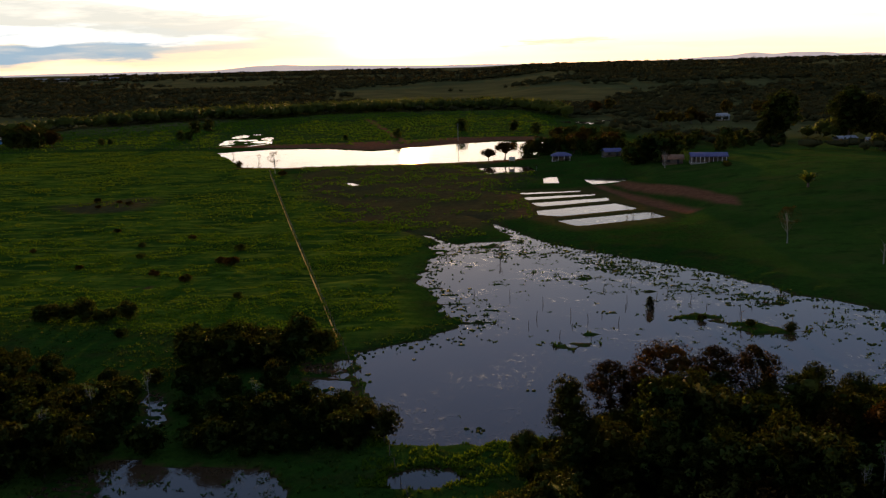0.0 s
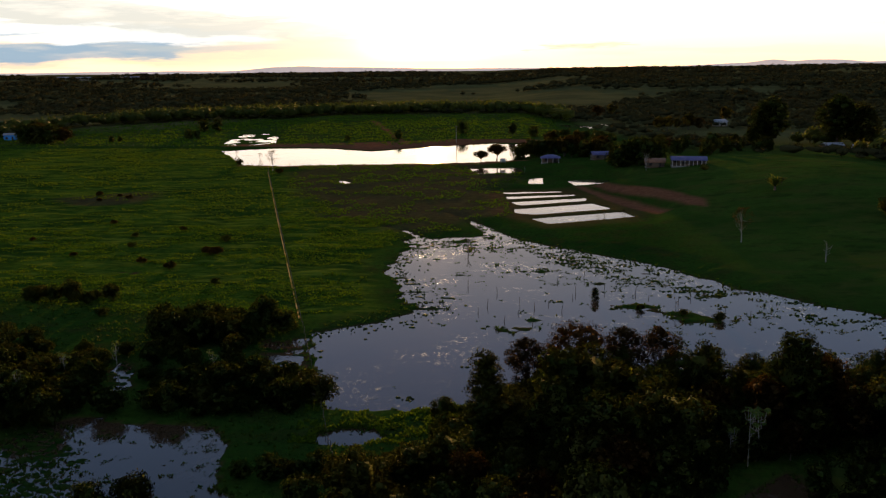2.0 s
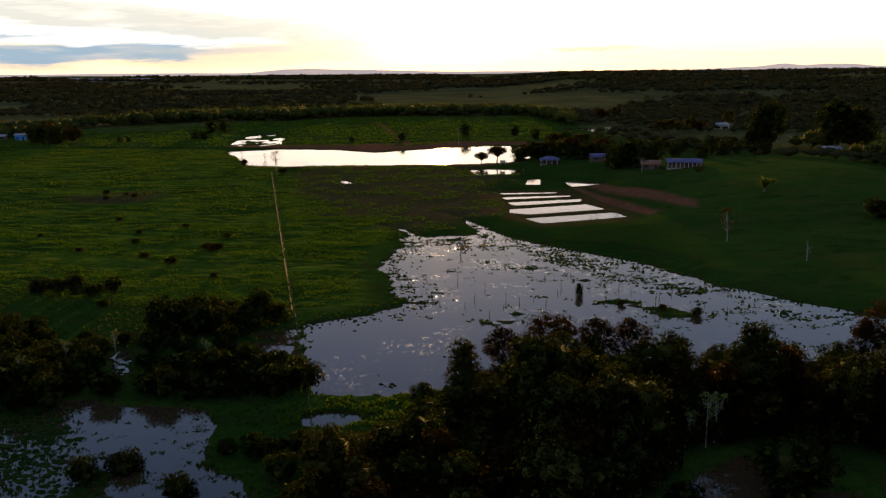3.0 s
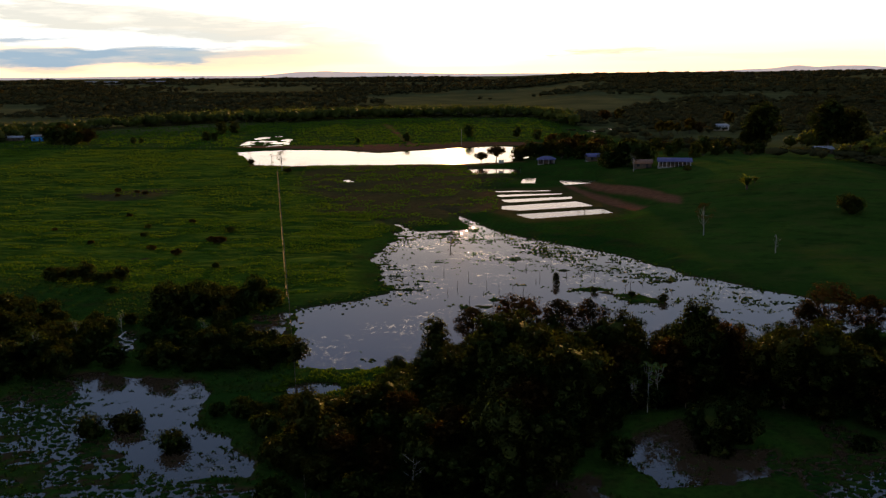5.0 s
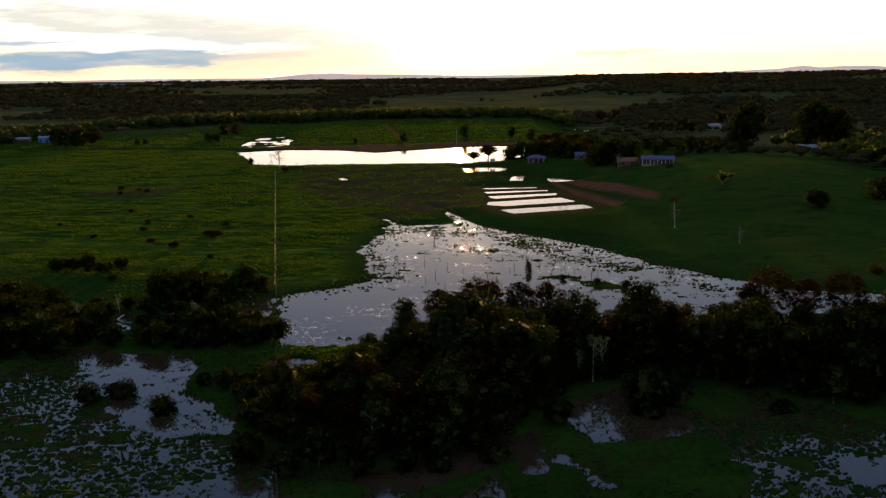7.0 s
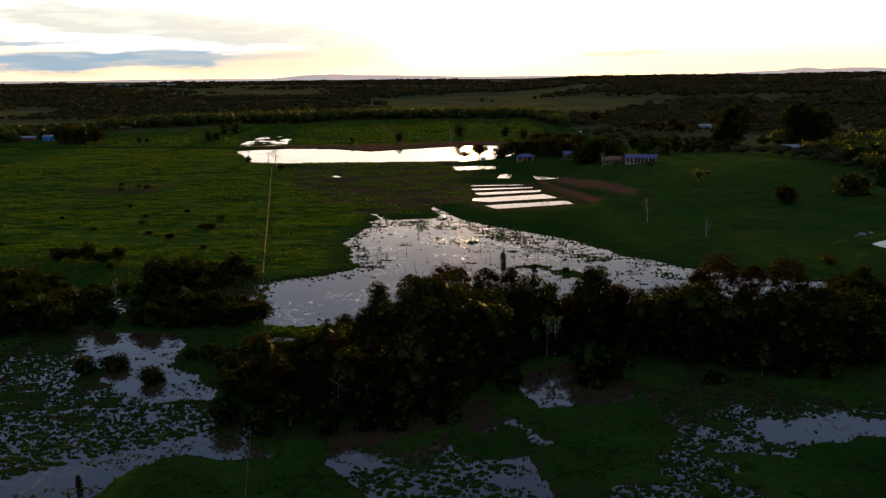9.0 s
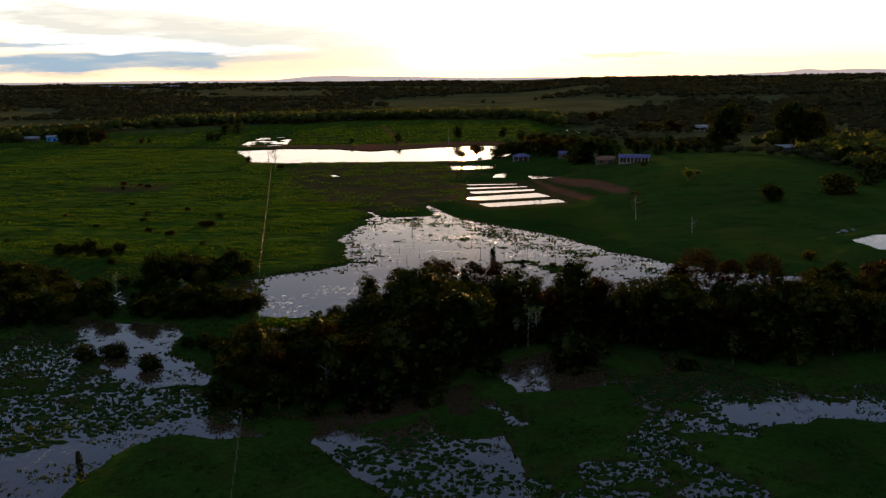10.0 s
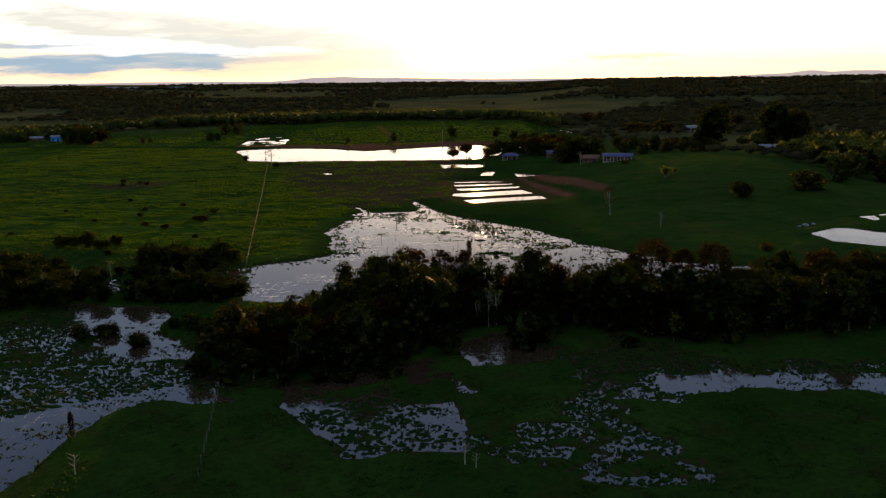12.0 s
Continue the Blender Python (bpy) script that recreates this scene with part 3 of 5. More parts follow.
gx = spaced((-155, -56, 1.5), (-56, 106, 0.9), (106, 185, 1.8))
gy = spaced((14, 236, 0.8), (236, 330, 1.1), (330, 620, 2.4))
X, Y = np.meshgrid(gx, gy)
X, Y = X.ravel(), Y.ravel()
Z = height(X, Y)
nx, ny = len(gx), len(gy)
q = (np.arange(ny - 1)[:, None] * nx + np.arange(nx - 1)).ravel()
ground = tagged(new("ground", mesh("ground", np.stack([X, Y, Z], 1), np.stack([q, q + 1, q + nx + 1, q + nx], 1))), "green pasture and tussock meadow with wet hollows and bare brown earth", "ground", kind="structure")
ground.data.materials.append(GROUND)
ground.data.polygons.foreach_set("use_smooth", np.ones(len(q), bool))


def zone(name, values):
    a = ground.data.attributes.new(name, "FLOAT", "POINT")
    a.data.foreach_set("value", np.clip(values, 0, 1).astype(np.float32))


wob = 6 * (fbm(X, Y, 12, 31) - 0.5)
margin = step(2, 11, outside(LAGOON, X, Y) + wob)
zone("meadow", (1 - step(-4, 8, outside(MEADOW, X, Y) + 2 * wob)) * margin)
patch = [(-136, 296), (-116, 313), (-104, 302), (-106, 288), (-122, 284)]
zone("dry", np.maximum(1 - step(-6, 8, outside(DRY, X, Y) + 2.5 * wob), 1 - step(-3, 5, outside(patch, X, Y) + 2 * wob)) * (0.45 + 0.9 * fbm(X, Y, 18, 33)))
soil = np.zeros(len(X))
for poly in SOIL:
    soil = np.maximum(soil, 1 - step(-1, 2, outside(poly, X, Y) + 0.5 * wob))
soil = np.maximum(soil * 0.9, 0.3 * (1 - step(-3, 5, outside(TERRACE, X, Y) + wob)))
zone("soil", soil)
zone("scrub", step(660, 800, Y + wob + 260 * step(50, 110, X) + 120 * step(-140, -220, X)) * (0.75 + 0.25 * fbm(X, Y, 60, 35)))
zone("hill", np.maximum(step(55, 75, X + wob) * step(130, 145, Y + wob + 0.0 * X) * step(0.0, 14.0, outside(LAGOON, X, Y)), step(470, 500, Y) * step(-330, -300, X)))
zone("mud", (Z < 0.06) * (Y < 285) * 0.9)


def sheet(name, poly, level, material, label, grow=2.0):
    """A level sheet of water, a little wider than its basin."""
    cx, cy = np.mean(poly, 0)
    v = [(cx + (x - cx) * (1 + grow / max(1, math.hypot(x - cx, y - cy))), cy + (y - cy) * (1 + grow / max(1, math.hypot(x - cx, y - cy))), level) for x, y in poly]
    me = bpy.data.meshes.new(name)
    me.from_pydata(v, [], [tuple(range(len(v)))])
    me.materials.append(material)
    return tagged(new(name, me), label, "water", kind="structure")


sheet("water", [(-100, 10), (190, 10), (190, 286), (-100, 286)], 0.0, WATER, "still brown floodwater mirroring the evening sky", 0)
for poly, level in PONDS:
    sheet("water", poly, level, POND_WATER, "bright still pond water mirroring the low sun")

# ditch strip whose sun glint is painted as golden colour, not reflected
dy = np.linspace(148, 367, 120)
dx = FENCE_A[0] + (dy - FENCE_A[1]) * (FENCE_B[0] - FENCE_A[0]) / (FENCE_B[1] - FENCE_A[1]) - 0.3 * 1.034
half = 0.12 + 0.10 * (fbm(dx, dy, 5, 61) - 0.5)
i = np.arange(119)
ditch = np.concatenate([np.stack([dx - half, dy, ditch_level(dy) + 0.07], 1), np.stack([dx + half, dy, ditch_level(dy) + 0.07], 1)])
tagged(new("water", mesh("ditch_water", ditch, np.stack([i, i + 120, i + 121, i + 1], 1))), "narrow strip of ditch mud beside the fence, sun glint painted in golden colour", "water", kind="structure").data.materials.append(MUD_SUN_GLINT)

# distant blue hills on the skyline, their haze put in as a glowing colour
u = np.linspace(-1, 1, 400)
hx, hy = 4300 * u, 4650 + 0 * u
top = 6 + 20 * np.exp(-((hx + 1000) / 200) ** 2) * (0.7 + 0.3 * vnoise(hx / 90, 0 * hx)) + 12 * np.exp(-((hx + 650) / 300) ** 2) + 36 * np.exp(-((hx - 1650) / 420) ** 2) * (0.6 + 0.5 * vnoise(hx / 120, 0 * hx, 3)) + 10 * fbm(hx, 0 * hx, 300, 4)
v = np.concatenate([np.stack([hx, hy, 0 * u - 20], 1), np.stack([hx, hy + 60, top], 1)])
i = np.arange(399)
hills = tagged(new("backdrop", mesh("backdrop", v, np.stack([i, i + 1, i + 401, i + 400], 1))), "distant blue hills with the evening haze painted in as a pale glow", "hills", kind="structure")
hills.data.materials.append(HAZE_GLOW)

# ---- plants ----


def crown_points(H, R, base, clumps, per, r, dome=0.15, tight=0.3, cone=0.0):
    """An uneven crown of separate clumps: leaf places on the clumps' outsides, which way each faces, the clumps' centres and sizes."""
    c = np.array([0, 0, base + (H - base) * 0.5])
    ax = np.array([R, R, (H - base) * 0.5])
    d = r.normal(size=(clumps, 3))
    d[:, 2] += dome
    d /= np.linalg.norm(d, axis=1)[:, None]
    mid = c + d * ax * (r.uniform(0.5, 1.0, clumps) ** 0.5)[:, None] * (1 - tight * 0.8) + r.normal(size=(clumps, 3)) * R * 0.05
    mid[:, :2] *= (1 - cone * np.clip((mid[:, 2] - base) / (H - base), 0, 1))[:, None]
    rad = R * r.uniform(tight * 0.65, tight * 1.3, clumps)
    p = r.normal(size=(clumps, per * 2, 3))
    p[:, :, 2] += 0.25
    p /= np.linalg.norm(p, axis=2)[:, :, None]
    at = mid[:, None] + p * (1, 1, 0.8) * (r.uniform(0.72, 1.22, (clumps, per * 2)) * rad[:, None])[:, :, None]
    at, p = at.reshape(-1, 3), p.reshape(-1, 3)
    hidden = np.zeros(len(at), bool)
    for m, q in zip(mid, rad):
        hidden |= (((at - m) / (1, 1, 0.8)) ** 2).sum(1) < (q * 0.68) ** 2
    free = np.flatnonzero(~hidden)
    free = free[r.permutation(len(free))[:clumps * per]]
    return at[free], p[free], mid, rad


def trunk_shape(H, base, radius, mids, r, limbs=7, lean=0.25, sides=7):
    """A bent, tapered trunk with limbs that reach into the crown."""
    top = np.array([r.normal() * lean, r.normal() * lean, base + (H - base) * 0.6])
    k = np.linspace(0, 1, 6)
    line = np.outer(k, top) + np.stack([np.sin(k * 5 + r.uniform(0, 6)) * 0.12 * lean * 2, np.sin(k * 4 + r.uniform(0, 6)) * 0.12 * lean * 2, 0 * k], 1)
    line[0] = (0, 0, -0.4)
    out = [tube(line, radius * np.array([1.5, 0.95, 0.85, 0.7, 0.5, 0.25]), sides)]
    for m in mids[r.permutation(len(mids))[:limbs]]:
        f = r.uniform(0.35, 0.85)
        a = line[0] * (1 - f) + top * f
        b = (a + m) / 2 + (0, 0, -0.08 * np.linalg.norm(m - a)) + r.normal(size=3) * 0.1
        out.append(tube([a, b, m], radius * np.array([0.45, 0.28, 0.08]), 5))
    return joined(out)


class Kind:
    """One kind of plant: the first placed is the built one, the others are copies of it."""

    def __init__(self, name, label, category, parts, group):
        self.tags, self.parts, self.first = (name, label, category, group), parts, None

    def plant(self, x, y, turn=0.0, size=1.0, tall=1.0, sink=0.05):
        name, label, category, group = self.tags
        if self.first is None:
            self.first = thing(name, label, category, placed(x, y, turn, 1.0, sink), group)
            for pname, shape, material in self.parts:
                part(pname, shape, material, self.first)
            return self.first
        return copy_thing(self.first, placed(x, y, turn, size, sink, tall))


def tree_kind(name, label, H, R, base, clumps, per, leaf, material, radius, seed, group, bark=None, dome=0.15, tight=0.3, limbs=7, category="tree", lean=0.25, cone=0.0, dense=0.47):
    r = np.random.default_rng(seed)
    pts, face, mids, rad = crown_points(H, R, base, clumps, per, r, dome, tight, cone)
    stem = trunk_shape(H, base, radius, mids, r, limbs, lean)
    heart = np.array([(0, 0, base + (H - base) * f) for f in (0.3, 0.5, 0.68)]) if dense > 0.45 else mids[:0]
    core = lumps(np.concatenate([mids, heart]), np.concatenate([rad * dense, R * (1 - 0.5 * cone) * np.array([0.5, 0.52, 0.4])[:len(heart)]]), r)
    crown = mesh("crown", *joined([leaves(pts, leaf, face, r=r), core]))
    mid_face = core[0][core[1]].mean(1)
    every, own = np.concatenate([pts, mid_face]), np.concatenate([face, mid_face - np.repeat(np.concatenate([mids, heart]), 20, 0)])
    own = own / (np.linalg.norm(own, axis=1)[:, None] + 1e-6)
    away = (every - (0, 0, base + (H - base) * 0.4)) / (R, R, (H - base) * 0.5)
    return Kind(name, label, category, [("trunk", stem, bark or BARK), ("crown", rounded(crown, own * 0.9 + away * 0.6, 0.55), material)], group)


BELT = [tree_kind("tree", "broad-leaved green tree with a dense uneven crown in wet woodland", H, R, b, n, 130, 0.15, m, 0.16, 40 + i, "woodland trees along the flood", dome=0.35, tight=t)
        for i, (H, R, b, n, m, t) in enumerate(((9.0, 3.7, 0.4, 44, LEAF, 0.30), (8.0, 3.6, 0.2, 40, LEAF, 0.34), (7.0, 3.2, 0.2, 38, LEAF, 0.34), (10.0, 3.5, 0.8, 46, LEAF, 0.29), (8.5, 3.4, 0.4, 40, LEAF_BROWN, 0.32)))]
TALL = [tree_kind("tall_tree", "tall tree with an open olive-brown crown and forked limbs", H, R, b, 64, 110, 0.12, LEAF_BROWN, 0.2, 60 + i, "tall trees at the water's edge", dome=0.25, tight=0.25, limbs=18, dense=0.44)
        for i, (H, R, b) in enumerate(((12.0, 4.9, 2.0), (12.0, 4.4, 2.2), (10.2, 3.2, 1.6)))]
SPIRE = tree_kind("tree", "pointed dark green tree with a cone-shaped crown", 7.6, 2.9, 0.3, 40, 100, 0.13, LEAF, 0.14, 66, "woodland trees along the flood", dome=0.2, tight=0.32, cone=0.62)
DOME = tree_kind("tree", "dense rounded dark green tree standing in shallow water", 6.6, 3.8, 0.1, 52, 110, 0.13, LEAF, 0.16, 67, "rounded trees in the flood", dome=0.25, tight=0.27)
BUSH = [tree_kind("bush", "rounded dark green bush in the wet meadow", H, R, 0.05, n, 76, 0.15, m, 0.07, 70 + i, "bushes in the wet meadow", dome=0.5, tight=0.36, category="bush")
        for i, (H, R, n, m) in enumerate(((3.0, 2.5, 22, LEAF), (2.3, 2.1, 18, LEAF), (3.7, 2.4, 24, LEAF)))]
MID = [tree_kind("tree", "dark broad-leaved farm tree standing in pasture", H, R, b, 30, 34, 0.34, m, 0.22, 80 + i, "farm trees", dome=0.3, tight=0.32)
       for i, (H, R, b, m) in enumerate(((8.0, 4.2, -1.2, LEAF), (10.0, 4.2, 0.0, LEAF), (7.0, 4.6, 1.2, LEAF_BROWN), (8.5, 3.4, 1.2, LEAF_YELLOW)))]
SHRUB = [tree_kind("shrub", "low dark shrub in the tussock meadow", 1.7, 1.5, 0.0, 16, 50, 0.14, m, 0.05, 90 + i, "shrubs in the tussock meadow", dome=0.5, tight=0.36, category="shrub", dense=0.35) for i, m in enumerate((LEAF_BROWN, LEAF))]
GIANT = tree_kind("mango_tree", "huge dark dome-shaped tree beside the farmhouses", 25.0, 10.5, 1.5, 100, 60, 0.46, LEAF, 0.7, 101, "giant farm trees", dome=0.2, tight=0.24, limbs=14)
SHADE = tree_kind("shade_tree", "flat-topped spreading tree on the lake bank", 7.5, 5.0, 3.6, 40, 44, 0.26, LEAF_BROWN, 0.25, 103, "trees on the lake bank", dome=0.4, tight=0.23, limbs=12)
SPARSE = tree_kind("slender_tree", "slender pale-barked tree with a thin olive crown", 9.0, 3.0, 3.5, 26, 22, 0.15, LEAF_BROWN, 0.13, 105, "slender pale trees", bark=PALE_BARK, dome=0.3, tight=0.22, limbs=16, dense=0.15)


def cecropia(seed, H):
    """A thin white trunk with a few arms, each ending in an umbrella of big lobed leaves."""
    r = np.random.default_rng(seed)
    wood, tips = [tube([(0, 0, -0.3), (r.normal() * 0.1, r.normal() * 0.1, H * 0.45), (0.1, 0.1, H)], (0.08, 0.065, 0.04), 6)], [(0.1, 0.1, H)]
    for i in range(9):
        a, z = r.uniform(0, 6.28), H * r.uniform(0.5, 0.88)
        e = (math.cos(a) * r.uniform(0.5, 1.2), math.sin(a) * r.uniform(0.5, 1.2), z + r.uniform(0.8, 1.8))
        wood.append(tube([(0.06, 0.06, z), (e[0] * 0.7, e[1] * 0.7, z + 0.3), e], (0.04, 0.03, 0.02), 5))
        tips.append(e)
    v, f, n = [], [], 0
    for t in tips:
        for j in range(10):
            a, s = j * 0.63 + r.uniform(-0.2, 0.2), r.uniform(0.32, 0.55)
            d, w = np.array((math.cos(a), math.sin(a), r.uniform(-0.7, 0.3))), np.array((-math.sin(a), math.cos(a), 0))
            p = np.array(t)
            v += [p, p + d * s * 0.6 + w * s * 0.3, p + d * s - (0, 0, 0.14 * s), p + d * s * 0.6 - w * s * 0.3]
            f.append((n, n + 1, n + 2, n + 3))
            n += 4
    return Kind("cecropia_tree", "thin white-stemmed tree with umbrella tufts of pale leaves", "tree", [("trunk", joined(wood), PALE_BARK), ("crown", (np.array(v), np.array(f)), LEAF_PALE)], "white-stemmed trees")


CECROPIA = [cecropia(110, 6.5), cecropia(111, 5.0)]


def snag(seed, H, name, label, material):
    """A bare dead tree with forked limbs."""
    r = np.random.default_rng(seed)
    out = [tube([(0, 0, -0.5), (0.1, 0, H * 0.4), (0.2, 0.1, H)], (0.16, 0.11, 0.03), 6)]
    for i in range(9):
        f, a = r.uniform(0.3, 0.9), r.uniform(0, 6.28)
        s = np.array((0.15 * f, 0.05 * f, H * f))
        m = s + np.array((math.cos(a), math.sin(a), 0.6)) * H * 0.16
        e = m + np.array((math.cos(a + 0.4), math.sin(a + 0.4), 0.9)) * H * 0.14
        out.append(tube([s, m, e], (0.055, 0.035, 0.012), 4))
        out.append(tube([m, m + np.array((math.cos(a - 0.9), math.sin(a - 0.9), 0.5)) * H * 0.11], (0.03, 0.01), 4))
    return Kind(name, label, "dead tree", [("trunk", joined(out), material)], "dead trees")


SNAG_PALE = snag(120, 4.5, "dead_tree", "bleached bare dead tree with forked branches", PALE_BARK)
SNAG_DARK = snag(121, 4.0, "dead_tree", "dark bare dead tree standing in the floodwater", DEAD_WOOD)

# the wooded belt between the lagoon and the stream
WOODS = [(-3, 66), (6, 57), (17, 57), (28, 63), (33, 76), (40, 88), (56, 89), (74, 79), (94, 85), (112, 90), (150, 96), (175, 120), (150, 133), (118, 131), (97, 126), (82, 112), (66, 112), (48, 113), (36, 112), (27, 114),
         (14, 104), (9, 97), (5, 89), (-2, 84), (-5, 77)]
tr = random.Random(3)
spots = []
for kind, x, y, size, tall in ((TALL[0], 24.3, 112, 1.08, 0.95), (TALL[2], 31.2, 113, 0.98, 1.0), (TALL[2], 36.0, 112, 1.0, 1.02), (TALL[2], 17.2, 110, 1.0, 0.98), (TALL[1], 75, 117, 0.97, 1.0), (TALL[1], 87.8, 117, 0.96, 0.98), (TALL[2], 81.5, 118, 0.95, 1.0),
                               (TALL[0], 109.5, 117, 0.82, 1.0), (TALL[2], 116.5, 118, 0.9, 1.0), (TALL[2], 70.8, 115.5, 0.9, 1.0), (SPIRE, 43.1, 112, 1.0, 1.0), (SPIRE, 54.7, 113, 0.85, 1.12), (SPIRE, 60.0, 114, 0.8, 1.0), (SPIRE, 11.7, 106, 1.25, 1.0), (DOME, 48.3, 78.2, 1.0, 1.0),
                               (DOME, -1.6, 75.5, 1.15, 0.98), (DOME, 6.0, 101, 0.5, 1.1), (DOME, 49.0, 112.5, 0.75, 1.15), (DOME, 66, 113, 0.85, 1.1), (DOME, 96.5, 117, 0.85, 1.1), (DOME, 103, 116, 0.9, 1.1)):
    spots.append((x, y))
    kind.plant(x, y, tr.uniform(0, 360), size, tall)
tries = 0
while len(spots) < 262 and tries < 9000:
    tries += 1
    x, y = tr.uniform(-12, 126), tr.uniform(56, 134)
    d = float(outside(WOODS, np.array([x]), np.array([y]))[0])
    if d > -0.3 or min((x - a) ** 2 + (y - b) ** 2 for a, b in spots) < 3.9 ** 2:
        continue
    spots.append((x, y))
    edge = 0.72 if d > -2.5 else 1.08
    front = 0.85 if x < 6 else 0.62 if 34 < x < 56 and y < 97 else 1.0 if x > 50 and x < 85 else 0.86 if x > 85 else 1.2 if 90 < y < 104 else 1.1
    size = edge * front * tr.choice((0.6, 0.75, 0.88, 1.0, 1.1, 1.26))
    if x < 20:
        size = min(size, 0.82 if y < 82 else 0.50 + 0.03 * max(0, x))
    if y > 103:
        size = min(size, 0.68 if 40 < x < 70 else 0.88)
    BELT[tr.choice((0, 1, 1, 2, 2, 3, 0, 4))].plant(x, y, tr.uniform(0, 360), size, tr.uniform(0.85, 1.1))
# bushes along its skirts; the long lagoon-side row is added to block low sunlight
for x, y in ((-3, 61), (-1, 57), (4, 55), (12, 56), (22, 58), (29, 60), (35, 72), (41, 90), (54, 88), (66, 79), (84, 80), (102, 84), (53, 78), (-11, 84), (-7, 86), (6, 94), (10, 101), (-5, 71), *((14 + 4.2 * i, 108 + 5 * math.sin(i * 0.9) + 0.12 * i + 0.07 * max(0, i - 14) ** 1.4) for i in range(25))):
    BUSH[tr.choice((0, 1, 2))].plant(x + tr.uniform(-1, 1), y + tr.uniform(-1, 1), tr.uniform(0, 360), tr.uniform(0.7, 1.05))

# low growth along the belt's shaded side, added to close sunlit gaps
for i in range(46):
    f = i / 45
    x = 8 + 112 * f
    y = float(np.interp(x, (8, 17, 28, 33, 40, 56, 74, 94, 112, 122), (58, 58.5, 64, 76, 88.5, 90, 81, 87, 92, 94))) + tr.uniform(1, 5)
    BUSH[tr.choice((0, 1, 2))].plant(x, y, tr.uniform(0, 360), tr.uniform(0.8, 1.15))

# undergrowth inside it, much of it added to stop low sun between trunks
for i in range(190):
    x, y = tr.uniform(-4, 118) if i < 110 else tr.uniform(-4, 22), tr.uniform(64, 124) if i < 110 else tr.uniform(64, 106)
    if -9 < float(outside(WOODS, np.array([x]), np.array([y]))[0]) < -0.5 and (y > 76 or x < 20):
        BUSH[tr.choice((0, 1, 2, 1))].plant(x, y, tr.uniform(0, 360), tr.uniform(0.9, 1.2))

# thickets beyond the left pond
THICKETS = (([(-46, 139), (-40, 144), (-24, 144), (-22, 138), (-28, 133), (-42, 133)], 3.0, 1.3), ([(-82, 160), (-64, 158), (-62, 163), (-80, 165)], 3.2, 0.9),
            ([(-36, 112), (-31, 119), (-24, 118), (-18, 112), (-16, 105), (-24, 102), (-34, 104)], 2.8, 0.85), ([(-75, 95), (-56, 92), (-45, 96), (-42, 104), (-44, 112), (-50, 118), (-60, 124), (-85, 128)], 3.0, 1.0),
            ([(-90, 100), (-60, 93), (-46, 99), (-45, 110), (-34, 110), (-20, 104), (-10, 110), (-13, 117), (-24, 119), (-28, 138), (-46, 131), (-60, 128), (-90, 142)], 4.4, 0.85),
            ([(-52, 119), (-44, 117), (-42, 122), (-50, 126)], 2.8, 0.9), ([(-21, 116), (-12, 118), (-9, 108), (-15, 103), (-20, 107)], 2.9, 0.85), ([(-85, 132), (-66, 126), (-62, 132), (-80, 140)], 3.0, 1.0))
for poly, gap, size in THICKETS:
    xs, ys, got = [p[0] for p in poly], [p[1] for p in poly], []
    for _ in range(500):
        x, y = tr.uniform(min(xs), max(xs)), tr.uniform(min(ys), max(ys))
        if all((x - a) ** 2 + (y - b) ** 2 > gap * gap for a, b in got) and float(outside(poly, np.array([x]), np.array([y]))[0]) < 0 and at_water(x, y) > 0.05 and min(outside(p, np.array([x]), np.array([y]))[0] for p in (BACKWATER, BACKWATER_B)) > 1.2:
            got.append((x, y))
            BUSH[tr.choice((0, 1, 2, 2))].plant(x, y, tr.uniform(0, 360), size * tr.uniform(0.85, 1.3), tr.uniform(0.8, 1.15))
for x, y, s in ((-27.6, 80.5, 1.25), (-19, 74, 1.05), (-31, 77, 0.9), (-39.5, 103.5, 1.35), (-16.5, 84.5, 0.6), (-13, 84, 0.9), (-8, 78, 1.0), (48.5, 77, 1.15), (51, 80, 1.2), (41, 157.5, 0.45), (54, 150, 0.55), (48, 153, 0.5)):
    BUSH[tr.choice((0, 1))].plant(x, y, tr.uniform(0, 360), s)
for i, (x, y) in enumerate(((59.5, 93.4), (57.4, 100), (39.6, 88), (-50.7, 115), (-52.2, 104), (-29, 117), (-44, 118), (-54, 103), (73, 98))):
    CECROPIA[i % 2].plant(x, y, tr.uniform(0, 360), tr.uniform(0.62, 0.85), 1.15)
CECROPIA[0].plant(41.8, 88.6, 20, 0.95, 1.1)
CECROPIA[1].plant(43.2, 90.0, 120, 1.15, 1.1)
for x, y, s in ((87.2, 190.5, 1.5), (-4, 22, 0.6), (41.6, 28, 0.7), (12.5, 62.5, 1.0), (43, 27, 0.45)):
    SNAG_PALE.plant(x, y, tr.uniform(0, 360), s)
for x, y, s in ((7.5, 209.5, 1.05), (47, 154.5, 0.5)):
    SNAG_DARK.plant(x, y, tr.uniform(0, 360), s, sink=-0.3)

STUMP = tree_kind("overgrown_stump", "tall dead stump overgrown with leafy climbers in the flood", 3.7, 1.0, -0.6, 34, 44, 0.11, LEAF, 0.22, 131, "overgrown stumps", dome=0.0, tight=0.4, cone=0.65, limbs=3, category="stump", bark=DEAD_WOOD)
STUMP.plant(33.3, 165, 0, 1.0, sink=-0.2)
STUMP.plant(-11.9, 36.5, 60, 0.55, 1.7, sink=-0.3)

